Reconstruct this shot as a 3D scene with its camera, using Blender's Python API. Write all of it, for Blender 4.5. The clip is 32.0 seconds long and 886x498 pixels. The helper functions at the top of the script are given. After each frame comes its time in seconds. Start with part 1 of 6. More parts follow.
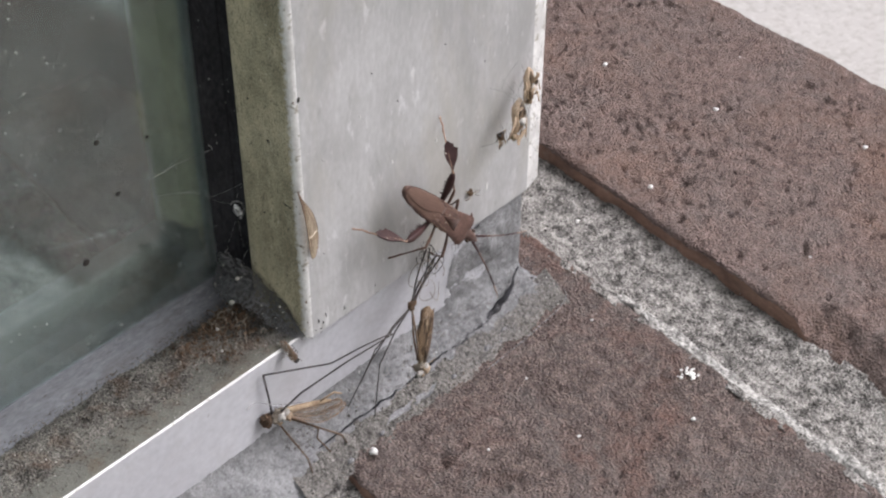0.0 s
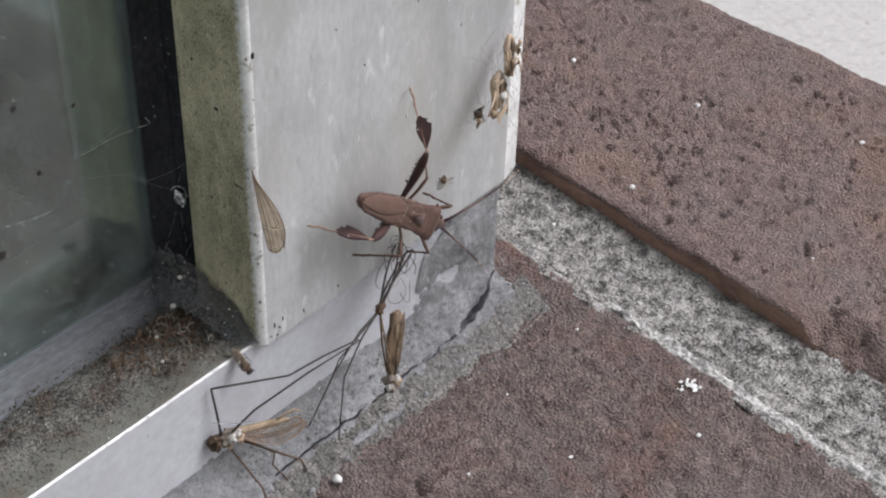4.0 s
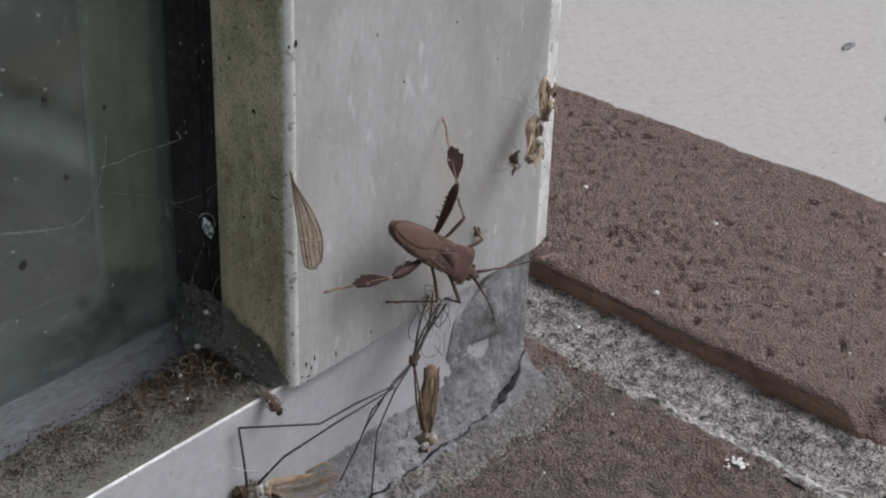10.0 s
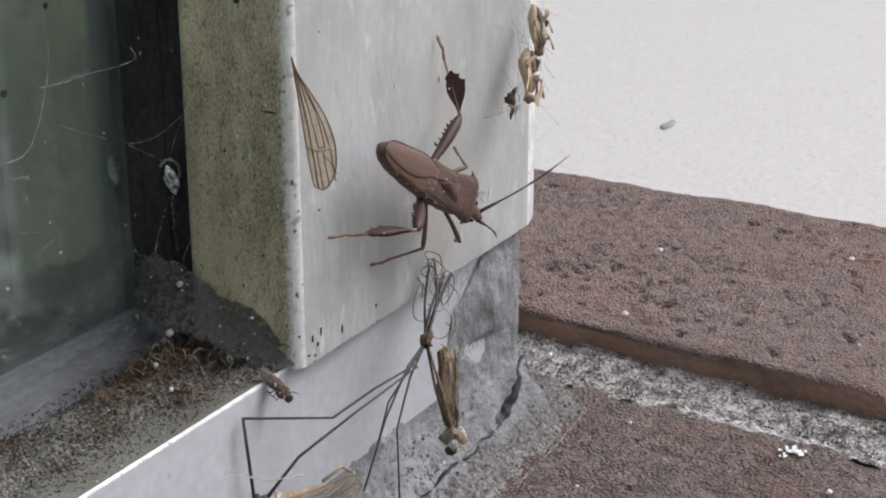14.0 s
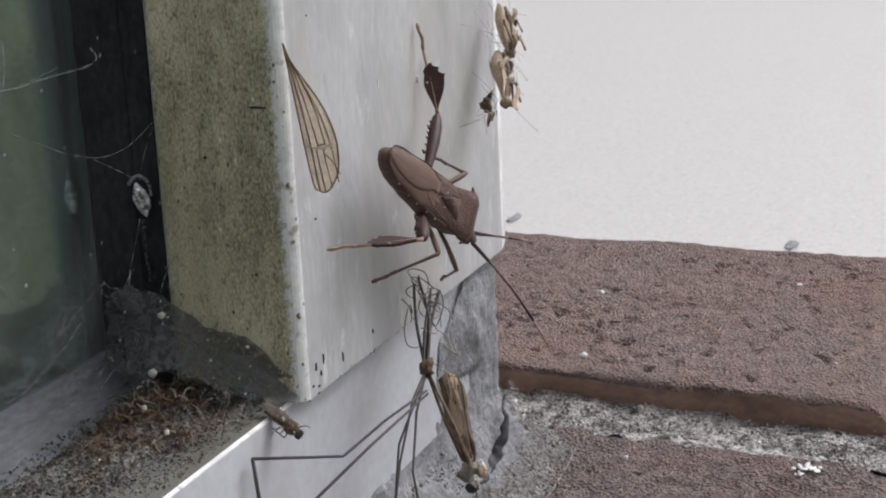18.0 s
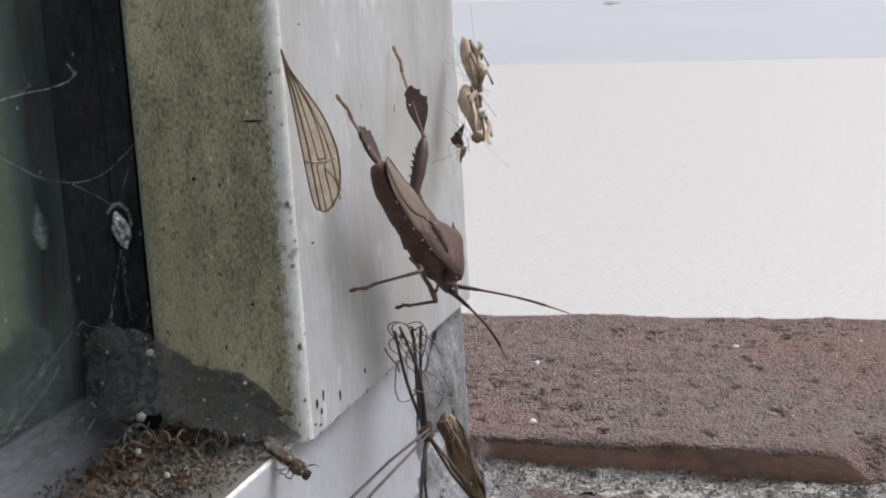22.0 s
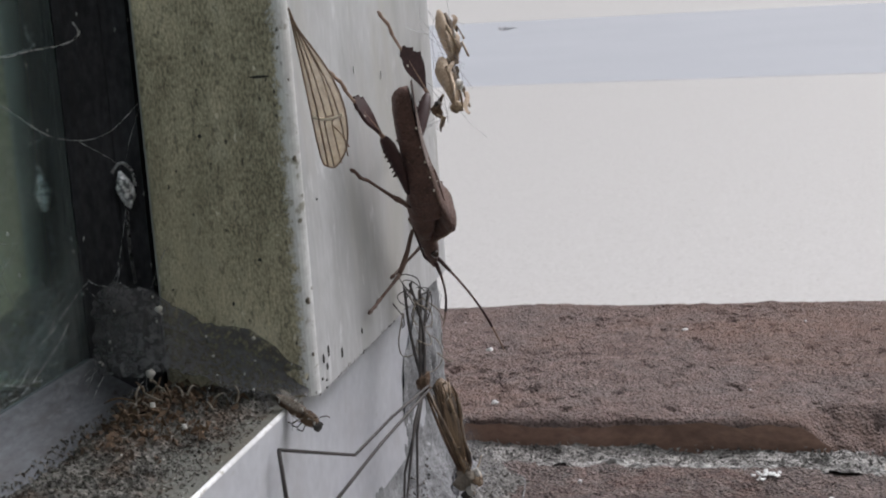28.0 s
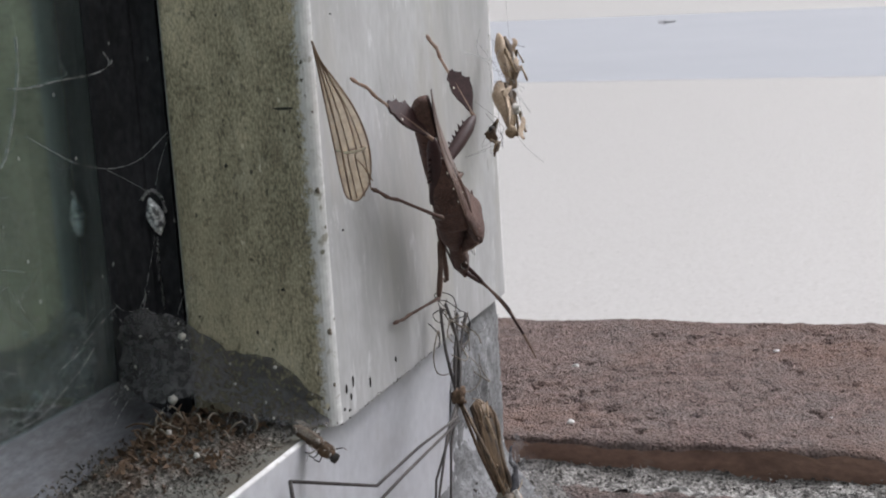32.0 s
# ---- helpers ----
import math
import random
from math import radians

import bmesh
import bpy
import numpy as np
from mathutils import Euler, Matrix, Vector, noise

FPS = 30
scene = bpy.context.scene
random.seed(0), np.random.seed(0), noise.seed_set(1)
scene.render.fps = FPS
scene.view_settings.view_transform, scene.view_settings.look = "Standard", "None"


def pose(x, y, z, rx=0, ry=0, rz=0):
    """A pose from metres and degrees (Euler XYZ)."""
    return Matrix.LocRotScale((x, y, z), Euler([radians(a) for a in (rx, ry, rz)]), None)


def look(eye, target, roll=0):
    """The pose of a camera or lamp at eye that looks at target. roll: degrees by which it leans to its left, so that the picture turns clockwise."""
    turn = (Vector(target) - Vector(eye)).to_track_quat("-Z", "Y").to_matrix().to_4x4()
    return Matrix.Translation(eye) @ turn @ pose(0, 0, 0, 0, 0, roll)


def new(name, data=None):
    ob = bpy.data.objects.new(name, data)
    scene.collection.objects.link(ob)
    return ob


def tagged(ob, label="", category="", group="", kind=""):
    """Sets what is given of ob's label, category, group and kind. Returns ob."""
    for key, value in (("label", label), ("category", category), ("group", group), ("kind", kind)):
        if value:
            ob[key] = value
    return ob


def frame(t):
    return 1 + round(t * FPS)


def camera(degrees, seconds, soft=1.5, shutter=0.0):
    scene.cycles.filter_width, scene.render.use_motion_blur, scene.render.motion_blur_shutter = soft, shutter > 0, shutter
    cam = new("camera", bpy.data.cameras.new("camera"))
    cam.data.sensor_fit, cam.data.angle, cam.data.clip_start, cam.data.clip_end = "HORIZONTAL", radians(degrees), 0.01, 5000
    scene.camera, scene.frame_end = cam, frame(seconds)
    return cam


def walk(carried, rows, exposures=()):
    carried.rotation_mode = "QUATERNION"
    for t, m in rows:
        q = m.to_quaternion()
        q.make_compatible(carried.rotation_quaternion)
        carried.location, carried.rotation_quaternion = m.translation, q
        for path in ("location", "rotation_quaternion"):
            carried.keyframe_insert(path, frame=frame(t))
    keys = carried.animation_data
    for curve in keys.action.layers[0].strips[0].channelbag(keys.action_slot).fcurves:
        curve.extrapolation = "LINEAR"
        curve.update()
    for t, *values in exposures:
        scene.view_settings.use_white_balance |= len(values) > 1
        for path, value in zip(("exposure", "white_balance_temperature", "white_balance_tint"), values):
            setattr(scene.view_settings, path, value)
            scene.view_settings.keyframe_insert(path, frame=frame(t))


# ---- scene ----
C = 0.01  # lengths below are written in centimetres and scaled to metres

cam = camera(29.8, 32.0, soft=2.0)
cam.data.dof.use_dof, cam.data.dof.focus_distance, cam.data.dof.aperture_fstop = True, 0.125, 340.0
PATH = [
    (0, look((-0.09271, -0.11157, 0.14504), (-0.01220, -0.03450, 0.04464), 0.33)),
    (0.5, look((-0.09444, -0.11091, 0.13963), (-0.01318, -0.03314, 0.04040), -0.56)),
    (1, look((-0.09270, -0.10988, 0.13785), (-0.00947, -0.03391, 0.03885), 1.06)),
    (1.5, look((-0.09216, -0.11409, 0.13651), (-0.01019, -0.03472, 0.03915), -0.99)),
    (2, look((-0.09200, -0.11280, 0.13577), (-0.01057, -0.03346, 0.03792), -1.16)),
    (2.5, look((-0.09076, -0.11079, 0.13476), (-0.00927, -0.03175, 0.03673), -0.88)),
    (4.5, look((-0.08597, -0.09362, 0.11663), (0.00369, -0.01995, 0.02158), 2.03)),
    (5, look((-0.08635, -0.09213, 0.11506), (0.00337, -0.01839, 0.02013), 1.92)),
    (5.5, look((-0.08739, -0.09396, 0.11650), (0.00175, -0.01852, 0.02236), 1.09)),
    (6, look((-0.08796, -0.09390, 0.11524), (0.00094, -0.01710, 0.02197), 0.28)),
    (6.5, look((-0.08995, -0.09338, 0.11306), (0.00298, -0.02114, 0.02008), 1.84)),
    (7, look((-0.09102, -0.09157, 0.11161), (0.00104, -0.01570, 0.02067), 0.73)),
    (7.5, look((-0.09177, -0.09179, 0.10948), (0.00344, -0.01757, 0.02045), 2.27)),
    (8, look((-0.09469, -0.09134, 0.10721), (0.00072, -0.01456, 0.02060), 1.83)),
    (8.5, look((-0.09690, -0.09339, 0.10195), (-0.00231, -0.01516, 0.01574), 1.28)),
    (9, look((-0.09728, -0.09463, 0.10149), (0.00087, -0.01486, 0.02085), 1.34)),
    (9.5, look((-0.09824, -0.09603, 0.09898), (0.00289, -0.01369, 0.02487), 0.82)),
    (10, look((-0.09887, -0.09759, 0.09114), (0.00410, -0.01514, 0.01973), 1.94)),
    (10.5, look((-0.09975, -0.09847, 0.08650), (0.00446, -0.01723, 0.01550), 1.10)),
    (11, look((-0.09781, -0.09602, 0.08210), (0.00768, -0.01498, 0.01279), 0.44)),
    (11.5, look((-0.09731, -0.09470, 0.07526), (0.01012, -0.01379, 0.00885), 0.37)),
    (12, look((-0.09721, -0.09117, 0.07092), (0.01529, -0.01130, 0.01208), -0.11)),
    (12.5, look((-0.10073, -0.08812, 0.06576), (0.01197, -0.00855, 0.00689), -0.71)),
    (13, look((-0.10136, -0.08383, 0.05992), (0.01303, -0.00619, 0.00172), -1.03)),
    (13.5, look((-0.10109, -0.07625, 0.05603), (0.01762, -0.00154, 0.00288), -0.60)),
    (14, look((-0.09877, -0.06727, 0.05215), (0.02503, 0.00106, 0.00209), -0.15)),
    (14.5, look((-0.09626, -0.06043, 0.04664), (0.03132, 0.00130, -0.00249), -0.23)),
    (16.5, look((-0.09542, -0.05079, 0.04062), (0.03847, 0.00270, -0.00076), -1.20)),
    (17, look((-0.09599, -0.05030, 0.04224), (0.03771, 0.00533, 0.00315), -1.99)),
    (17.5, look((-0.09410, -0.04908, 0.04194), (0.03975, 0.00603, 0.00264), -2.19)),
    (18, look((-0.09538, -0.04989, 0.03990), (0.03842, 0.00508, 0.00020), -2.78)),
    (18.5, look((-0.09541, -0.04853, 0.03951), (0.03807, 0.00730, -0.00006), -2.65)),
    (19, look((-0.09463, -0.04774, 0.03853), (0.03987, 0.00600, -0.00048), -3.13)),
    (19.5, look((-0.09482, -0.04709, 0.03700), (0.03992, 0.00595, -0.00215), -3.41)),
    (20, look((-0.09569, -0.04506, 0.03572), (0.03990, 0.00581, -0.00337), -3.66)),
    (20.5, look((-0.09599, -0.04185, 0.03505), (0.03979, 0.00742, -0.00540), -3.67)),
    (21, look((-0.09529, -0.04009, 0.03089), (0.04170, 0.00459, -0.01079), -3.43)),
    (21.5, look((-0.09443, -0.03875, 0.03174), (0.04482, 0.00407, -0.00396), -3.58)),
    (22, look((-0.09424, -0.03729, 0.03160), (0.04702, 0.00418, 0.00285), -3.71)),
    (22.5, look((-0.09505, -0.03606, 0.03158), (0.04760, 0.00238, 0.00561), -3.59)),
    (23, look((-0.09669, -0.03465, 0.03059), (0.04719, -0.00007, 0.00605), -3.47)),
    (23.5, look((-0.09667, -0.03260, 0.02966), (0.04722, 0.00126, 0.00415), -3.29)),
    (24, look((-0.09701, -0.03185, 0.02768), (0.04733, -0.00065, 0.00136), -2.97)),
    (24.5, look((-0.09682, -0.03094, 0.02808), (0.04746, 0.00116, 0.00253), -3.00)),
    (26.5, look((-0.09651, -0.03205, 0.02690), (0.04775, -0.00047, 0.00063), -3.77)),
    (27, look((-0.09638, -0.03094, 0.02751), (0.04771, 0.00097, 0.00068), -4.01)),
    (27.5, look((-0.09733, -0.03083, 0.02790), (0.04658, 0.00179, 0.00099), -4.00)),
    (28, look((-0.09838, -0.03103, 0.02767), (0.04558, 0.00140, 0.00080), -4.15)),
    (28.5, look((-0.10015, -0.02925, 0.02763), (0.04369, 0.00478, 0.00210), -4.00)),
    (29, look((-0.10129, -0.02803, 0.02693), (0.04264, 0.00573, 0.00149), -3.96)),
    (29.5, look((-0.10199, -0.02768, 0.02551), (0.04187, 0.00567, -0.00079), -3.87)),
    (30, look((-0.10276, -0.02811, 0.02571), (0.04122, 0.00484, -0.00043), -3.97)),
    (30.5, look((-0.10323, -0.02812, 0.02650), (0.04066, 0.00526, 0.00040), -3.91)),
    (31, look((-0.10209, -0.02936, 0.02782), (0.04140, 0.00602, 0.00211), -3.67)),
    (31.5, look((-0.09948, -0.03475, 0.02911), (0.04280, 0.00583, 0.00443), -3.74)),
    (32, look((-0.09529, -0.03918, 0.02972), (0.04492, 0.00694, 0.00298), -3.77)),
]
EXPOSURES = [(0, 0.47, 6700, 13.5), (1, 0.22, 6500, 13.0), (2, 0.19, 6500, 12.0), (5, 0.41, 6500, 11.5), (6, 0.35, 6500, 11.5), (7, 0.39, 6500, 11.5), (8, 0.23, 6500, 11.5), (9, 0.15, 6500, 11.5), (10, -0.13, 6500, 11.5), (11, 0.37, 6500, 11.5), (12, 0.26, 6500, 11.5), (13, 0.39, 6500, 11.5), (14, 0.4, 6500, 11.5), (17, 0.34, 6500, 11.5), (18, 0.34, 6500, 11.5), (19, 0.38, 6500, 11.5), (20, 0.4, 6500, 11.5), (21, 0.35, 6500, 11.5), (22, 0.42, 6500, 11.5), (23, 0.32, 6500, 11.5), (24, 0.36, 6500, 11.5), (27, -0.13, 6500, 11.5), (28, 0.12, 6500, 11.5), (29, 0.32, 6500, 11.5), (30, 0.32, 6500, 11.5), (31, 0.3, 6500, 11.5), (32, 0.26, 6500, 11.5)]
walk(cam, PATH, EXPOSURES)

# ---------------------------------------------------------------- light
world = bpy.data.worlds.new("overcast_sky")
scene.world = world
world.use_nodes = True
wn = world.node_tree.nodes
sky = wn.new("ShaderNodeTexSky")
sky.sky_type, sky.sun_disc = "NISHITA", False
sky.sun_elevation, sky.sun_rotation = radians(52), radians(125)
sky.air_density, sky.dust_density = 1.0, 6.0
tone = wn.new("ShaderNodeHueSaturation")
tone.inputs["Saturation"].default_value = 0.17
world.node_tree.links.new(sky.outputs[0], tone.inputs["Color"])
world.node_tree.links.new(tone.outputs[0], wn["Background"].inputs["Color"])
wn["Background"].inputs["Strength"].default_value = 0.13

sun_data = bpy.data.lights.new("sun", "SUN")
sun_data.energy, sun_data.angle, sun_data.color = 1.25, radians(40), (0.965, 0.975, 1.10)
sun = new("sun", sun_data)
sun.matrix_world = look((0.9, -0.75, 1.3), (0, 0, 0))


# ---------------------------------------------------------------- materials
def ramp(nt, source, stops):
    n = nt.nodes.new("ShaderNodeValToRGB")
    el = n.color_ramp.elements
    while len(el) < len(stops):
        el.new(0.5)
    for e, (p, c) in zip(el, stops):
        e.position = p
        e.color = (*c, 1) if isinstance(c, tuple) else (c, c, c, 1)
    nt.links.new(source, n.inputs[0])
    return n.outputs[0]


def noise_at(nt, co, mm, detail=4.0, rough=0.55, dist=0.0):
    n = nt.nodes.new("ShaderNodeTexNoise")
    n.inputs["Scale"].default_value = 1000.0 / mm
    n.inputs["Detail"].default_value = detail
    n.inputs["Roughness"].default_value = rough
    n.inputs["Distortion"].default_value = dist
    nt.links.new(co, n.inputs["Vector"])
    return n.outputs["Fac"]


def cells_at(nt, co, mm):
    n = nt.nodes.new("ShaderNodeTexVoronoi")
    n.inputs["Scale"].default_value = 1000.0 / mm
    nt.links.new(co, n.inputs["Vector"])
    return n


def blend(nt, fac, a, b, mode="MIX"):
    n = nt.nodes.new("ShaderNodeMix")
    n.data_type, n.blend_type = "RGBA", mode
    for sock, v in ((n.inputs[0], fac), (n.inputs[6], a), (n.inputs[7], b)):
        if isinstance(v, bpy.types.NodeSocket):
            nt.links.new(v, sock)
        elif sock is n.inputs[0]:
            sock.default_value = v
        else:
            sock.default_value = (*v, 1)
    return n.outputs[2]


def sums(nt, op, a, b):
    n = nt.nodes.new("ShaderNodeMath")
    n.operation = op
    for sock, v in zip(n.inputs, (a, b)):
        if isinstance(v, bpy.types.NodeSocket):
            nt.links.new(v, sock)
        else:
            sock.default_value = v
    return n.outputs[0]


def surface(name, low, high, grain=1.0, broad=10.0, rough=0.7, metal=0.0, bump=0.3, depth=0.1,
            specks=(), stains=(), stretch=(1, 1, 1), vary=0.0, sheen=0.0, span=(0.35, 0.65), wear=(), grit=0.0, uneven=0.12, spec=0.5):
    """A solid surface: colour from low to high over a broad noise, a fine grain, specks ((colour, cell mm, share), ...),
    stains ((colour, mm, from, to, strength), ...), relief of depth mm."""
    m = bpy.data.materials.new(name)
    m.use_nodes = True
    nt = m.node_tree
    bsdf = nt.nodes["Principled BSDF"]
    tex = nt.nodes.new("ShaderNodeTexCoord")
    mp = nt.nodes.new("ShaderNodeMapping")
    mp.inputs["Scale"].default_value = stretch
    nt.links.new(tex.outputs["Object"], mp.inputs["Vector"])
    co = mp.outputs[0]
    g, b = noise_at(nt, co, grain, 5.0), noise_at(nt, co, broad, 5.0, 0.6)
    both = sums(nt, "ADD", sums(nt, "MULTIPLY", g, 0.5), sums(nt, "MULTIPLY", b, 0.5))
    col = ramp(nt, both, [(span[0], low), (span[1], high)])
    for c, mm, lo, hi, k in stains:
        f = sums(nt, "MULTIPLY", ramp(nt, noise_at(nt, co, mm, 6.0, 0.65, 0.3), [(lo, 0.0), (hi, 1.0)]), k)
        col = blend(nt, f, col, c)
    for c, axis, mm, soft in wear:  # paint rubbed along an edge, ragged
        sep = nt.nodes.new("ShaderNodeSeparateXYZ")
        nt.links.new(tex.outputs["Object"], sep.inputs[0])
        far = sums(nt, "MULTIPLY", sep.outputs[axis], 1000.0 / mm)
        far = sums(nt, "ADD", far, sums(nt, "MULTIPLY", noise_at(nt, tex.outputs["Object"], 0.9, 6.0, 0.85), 4.0))
        col = blend(nt, ramp(nt, sums(nt, "MULTIPLY", far, 0.25), [((3.0 - soft) / 4, 1.0), ((3.0 + soft) / 4, 0.0)]), col, c)
    for c, mm, share in specks:
        v = cells_at(nt, co, mm)
        ragged = sums(nt, "ADD", v.outputs["Distance"], sums(nt, "MULTIPLY", noise_at(nt, co, mm * 0.45, 3.0), 1.1))
        near = ramp(nt, ragged, [(0.62, 1.0), (0.76, 0.0)])
        some = ramp(nt, v.outputs["Color"], [(share, 1.0), (share + 0.02, 0.0)])
        col = blend(nt, sums(nt, "MULTIPLY", near, some), col, c)
    height = both
    if grit:  # sand grains: each its own shade, standing proud
        v = cells_at(nt, co, grit)
        shade = ramp(nt, v.outputs["Color"], [(0.15, 0.25), (0.45, 0.0)])
        glint = ramp(nt, v.outputs["Color"], [(0.76, 0.0), (0.95, 0.44)])
        core = ramp(nt, v.outputs["Distance"], [(0.25, 1.0), (0.6, 0.0)])
        col = blend(nt, shade, col, tuple(c * 0.45 for c in low))
        col = blend(nt, sums(nt, "MULTIPLY", glint, core), col, tuple(min(0.75, c * 1.6) for c in high))
        height = sums(nt, "ADD", both, sums(nt, "MULTIPLY", core, 0.35))
    if vary:
        info = nt.nodes.new("ShaderNodeObjectInfo")
        col = blend(nt, sums(nt, "MULTIPLY", info.outputs["Random"], vary), col, low)
    nt.links.new(col, bsdf.inputs["Base Color"])
    r = nt.nodes.new("ShaderNodeMapRange")
    r.inputs["To Min"].default_value, r.inputs["To Max"].default_value = max(rough - uneven, 0.03), min(rough + uneven, 1)
    nt.links.new(g, r.inputs["Value"])
    nt.links.new(r.outputs[0], bsdf.inputs["Roughness"])
    bsdf.inputs["Metallic"].default_value = metal
    bsdf.inputs["Sheen Weight"].default_value = sheen
    bsdf.inputs["Specular IOR Level"].default_value = spec
    if bump:
        bp = nt.nodes.new("ShaderNodeBump")
        bp.inputs["Strength"].default_value, bp.inputs["Distance"].default_value = bump, depth * 0.001
        nt.links.new(height, bp.inputs["Height"])
        nt.links.new(bp.outputs[0], bsdf.inputs["Normal"])
    return m


def veil(name, colour, cover, mm, rough=0.9, lo=0.35, hi=0.65):
    """A thin web or wing membrane: partly clear, uneven in cover."""
    m = bpy.data.materials.new(name)
    m.use_nodes = True
    nt = m.node_tree
    bsdf, out = nt.nodes["Principled BSDF"], nt.nodes["Material Output"]
    tex = nt.nodes.new("ShaderNodeTexCoord")
    f = noise_at(nt, tex.outputs["Object"], mm, 6.0, 0.7, 0.4)
    a = ramp(nt, f, [(lo, cover[0]), (hi, cover[1])])
    tint = ramp(nt, noise_at(nt, tex.outputs["Object"], mm * 0.7, 6.0, 0.75), [(0.36, tuple(c * 0.55 for c in colour)), (0.66, tuple(min(0.9, c * 1.35) for c in colour))])
    nt.links.new(tint, bsdf.inputs["Base Color"])
    bsdf.inputs["Roughness"].default_value = rough
    clear, mix = nt.nodes.new("ShaderNodeBsdfTransparent"), nt.nodes.new("ShaderNodeMixShader")
    nt.links.new(a, mix.inputs[0])
    nt.links.new(clear.outputs[0], mix.inputs[1])
    thin, both = nt.nodes.new("ShaderNodeBsdfTranslucent"), nt.nodes.new("ShaderNodeMixShader")
    thin.inputs["Color"].default_value = (*colour, 1)
    both.inputs[0].default_value = 0.4
    nt.links.new(bsdf.outputs[0], both.inputs[1])
    nt.links.new(thin.outputs[0], both.inputs[2])
    nt.links.new(both.outputs[0], mix.inputs[2])
    nt.links.new(mix.outputs[0], out.inputs["Surface"])
    return m


def dusty_glass():
    m = bpy.data.materials.new("dusty_window_glass")
    m.use_nodes = True
    nt = m.node_tree
    bsdf, out = nt.nodes["Principled BSDF"], nt.nodes["Material Output"]
    bsdf.inputs["Transmission Weight"].default_value = 1.0
    bsdf.inputs["Roughness"].default_value = 0.03
    bsdf.inputs["IOR"].default_value = 1.52
    bsdf.inputs["Base Color"].default_value = (0.86, 0.92, 0.895, 1)
    tex = nt.nodes.new("ShaderNodeTexCoord")
    co = tex.outputs["Object"]
    fine = ramp(nt, noise_at(nt, co, 0.9, 6.0, 0.8, 2.0), [(0.55, 0.0), (0.72, 0.30)])
    wide = ramp(nt, noise_at(nt, co, 14.0, 5.0, 0.6), [(0.4, 0.03), (0.75, 0.12)])
    v = cells_at(nt, co, 1.6)
    dots = sums(nt, "MULTIPLY", ramp(nt, v.outputs["Distance"], [(0.05, 0.7), (0.12, 0.0)]),
                ramp(nt, v.outputs["Color"], [(0.25, 1.0), (0.27, 0.0)]))
    curl = ramp(nt, noise_at(nt, co, 5.0, 3.0, 0.6, 5.0), [(0.49, 0.0), (0.5, 0.4), (0.51, 0.0)])
    curl = sums(nt, "MULTIPLY", curl, ramp(nt, noise_at(nt, co, 7.0, 3.0), [(0.48, 0.0), (0.6, 1.0)]))
    cover = sums(nt, "MAXIMUM", sums(nt, "ADD", sums(nt, "ADD", fine, wide), curl), dots)
    dust = nt.nodes.new("ShaderNodeBsdfDiffuse")
    dust.inputs["Color"].default_value = (0.46, 0.50, 0.48, 1)
    coat, pane = nt.nodes.new("ShaderNodeBsdfGlossy"), nt.nodes.new("ShaderNodeMixShader")
    coat.inputs["Color"].default_value = (0.74, 0.95, 0.94, 1)  # reflective sun-control coating
    coat.inputs["Roughness"].default_value = 0.09
    slant = nt.nodes.new("ShaderNodeLayerWeight")
    slant.inputs["Blend"].default_value = 0.5
    share = sums(nt, "MINIMUM", sums(nt, "ADD", sums(nt, "MULTIPLY", slant.outputs["Facing"], 2.2), -0.33), 0.93)
    share = sums(nt, "MAXIMUM", share, 0.15)
    nt.links.new(share, pane.inputs[0])
    nt.links.new(bsdf.outputs[0], pane.inputs[1])
    nt.links.new(coat.outputs[0], pane.inputs[2])
    mix = nt.nodes.new("ShaderNodeMixShader")
    nt.links.new(cover, mix.inputs[0])
    nt.links.new(pane.outputs[0], mix.inputs[1])
    nt.links.new(dust.outputs[0], mix.inputs[2])
    nt.links.new(mix.outputs[0], out.inputs["Surface"])
    return m


M_PAINT = surface("weathered_grey_paint", (0.40, 0.405, 0.41), (0.56, 0.565, 0.575), 0.6, 11, 0.55, 0.0, 0.4, 0.08,
                  specks=(((0.16, 0.15, 0.14), 2.2, 0.06), ((0.76, 0.76, 0.76), 2.0, 0.07), ((0.28, 0.275, 0.26), 1.1, 0.05)),
                  stains=(((0.315, 0.315, 0.315), 8, 0.42, 0.64, 0.7), ((0.72, 0.725, 0.74), 2.0, 0.60, 0.69, 0.6), ((0.30, 0.295, 0.285), 1.5, 0.62, 0.72, 0.55), ((0.40, 0.385, 0.34), 14, 0.5, 0.66, 0.5)), stretch=(1, 1, 0.4))
M_GRIME = surface("grimy_olive_paint", (0.165, 0.145, 0.095), (0.66, 0.585, 0.415), 0.16, 5.0, 0.62, 0.0, 1.0, 0.12,
                  specks=(((0.07, 0.061, 0.044), 0.5, 0.26), ((0.70, 0.65, 0.52), 0.55, 0.16), ((0.05, 0.044, 0.033), 1.3, 0.06)), stretch=(1, 1, 0.55), wear=(((0.66, 0.66, 0.655), 1, 0.8, 0.25),),
                  stains=(((0.74, 0.69, 0.53), 3.0, 0.54, 0.66, 0.35), ((0.10, 0.09, 0.065), 0.45, 0.55, 0.64, 0.7), ((0.24, 0.21, 0.14), 9, 0.48, 0.66, 0.45)), span=(0.38, 0.62), spec=0.6)
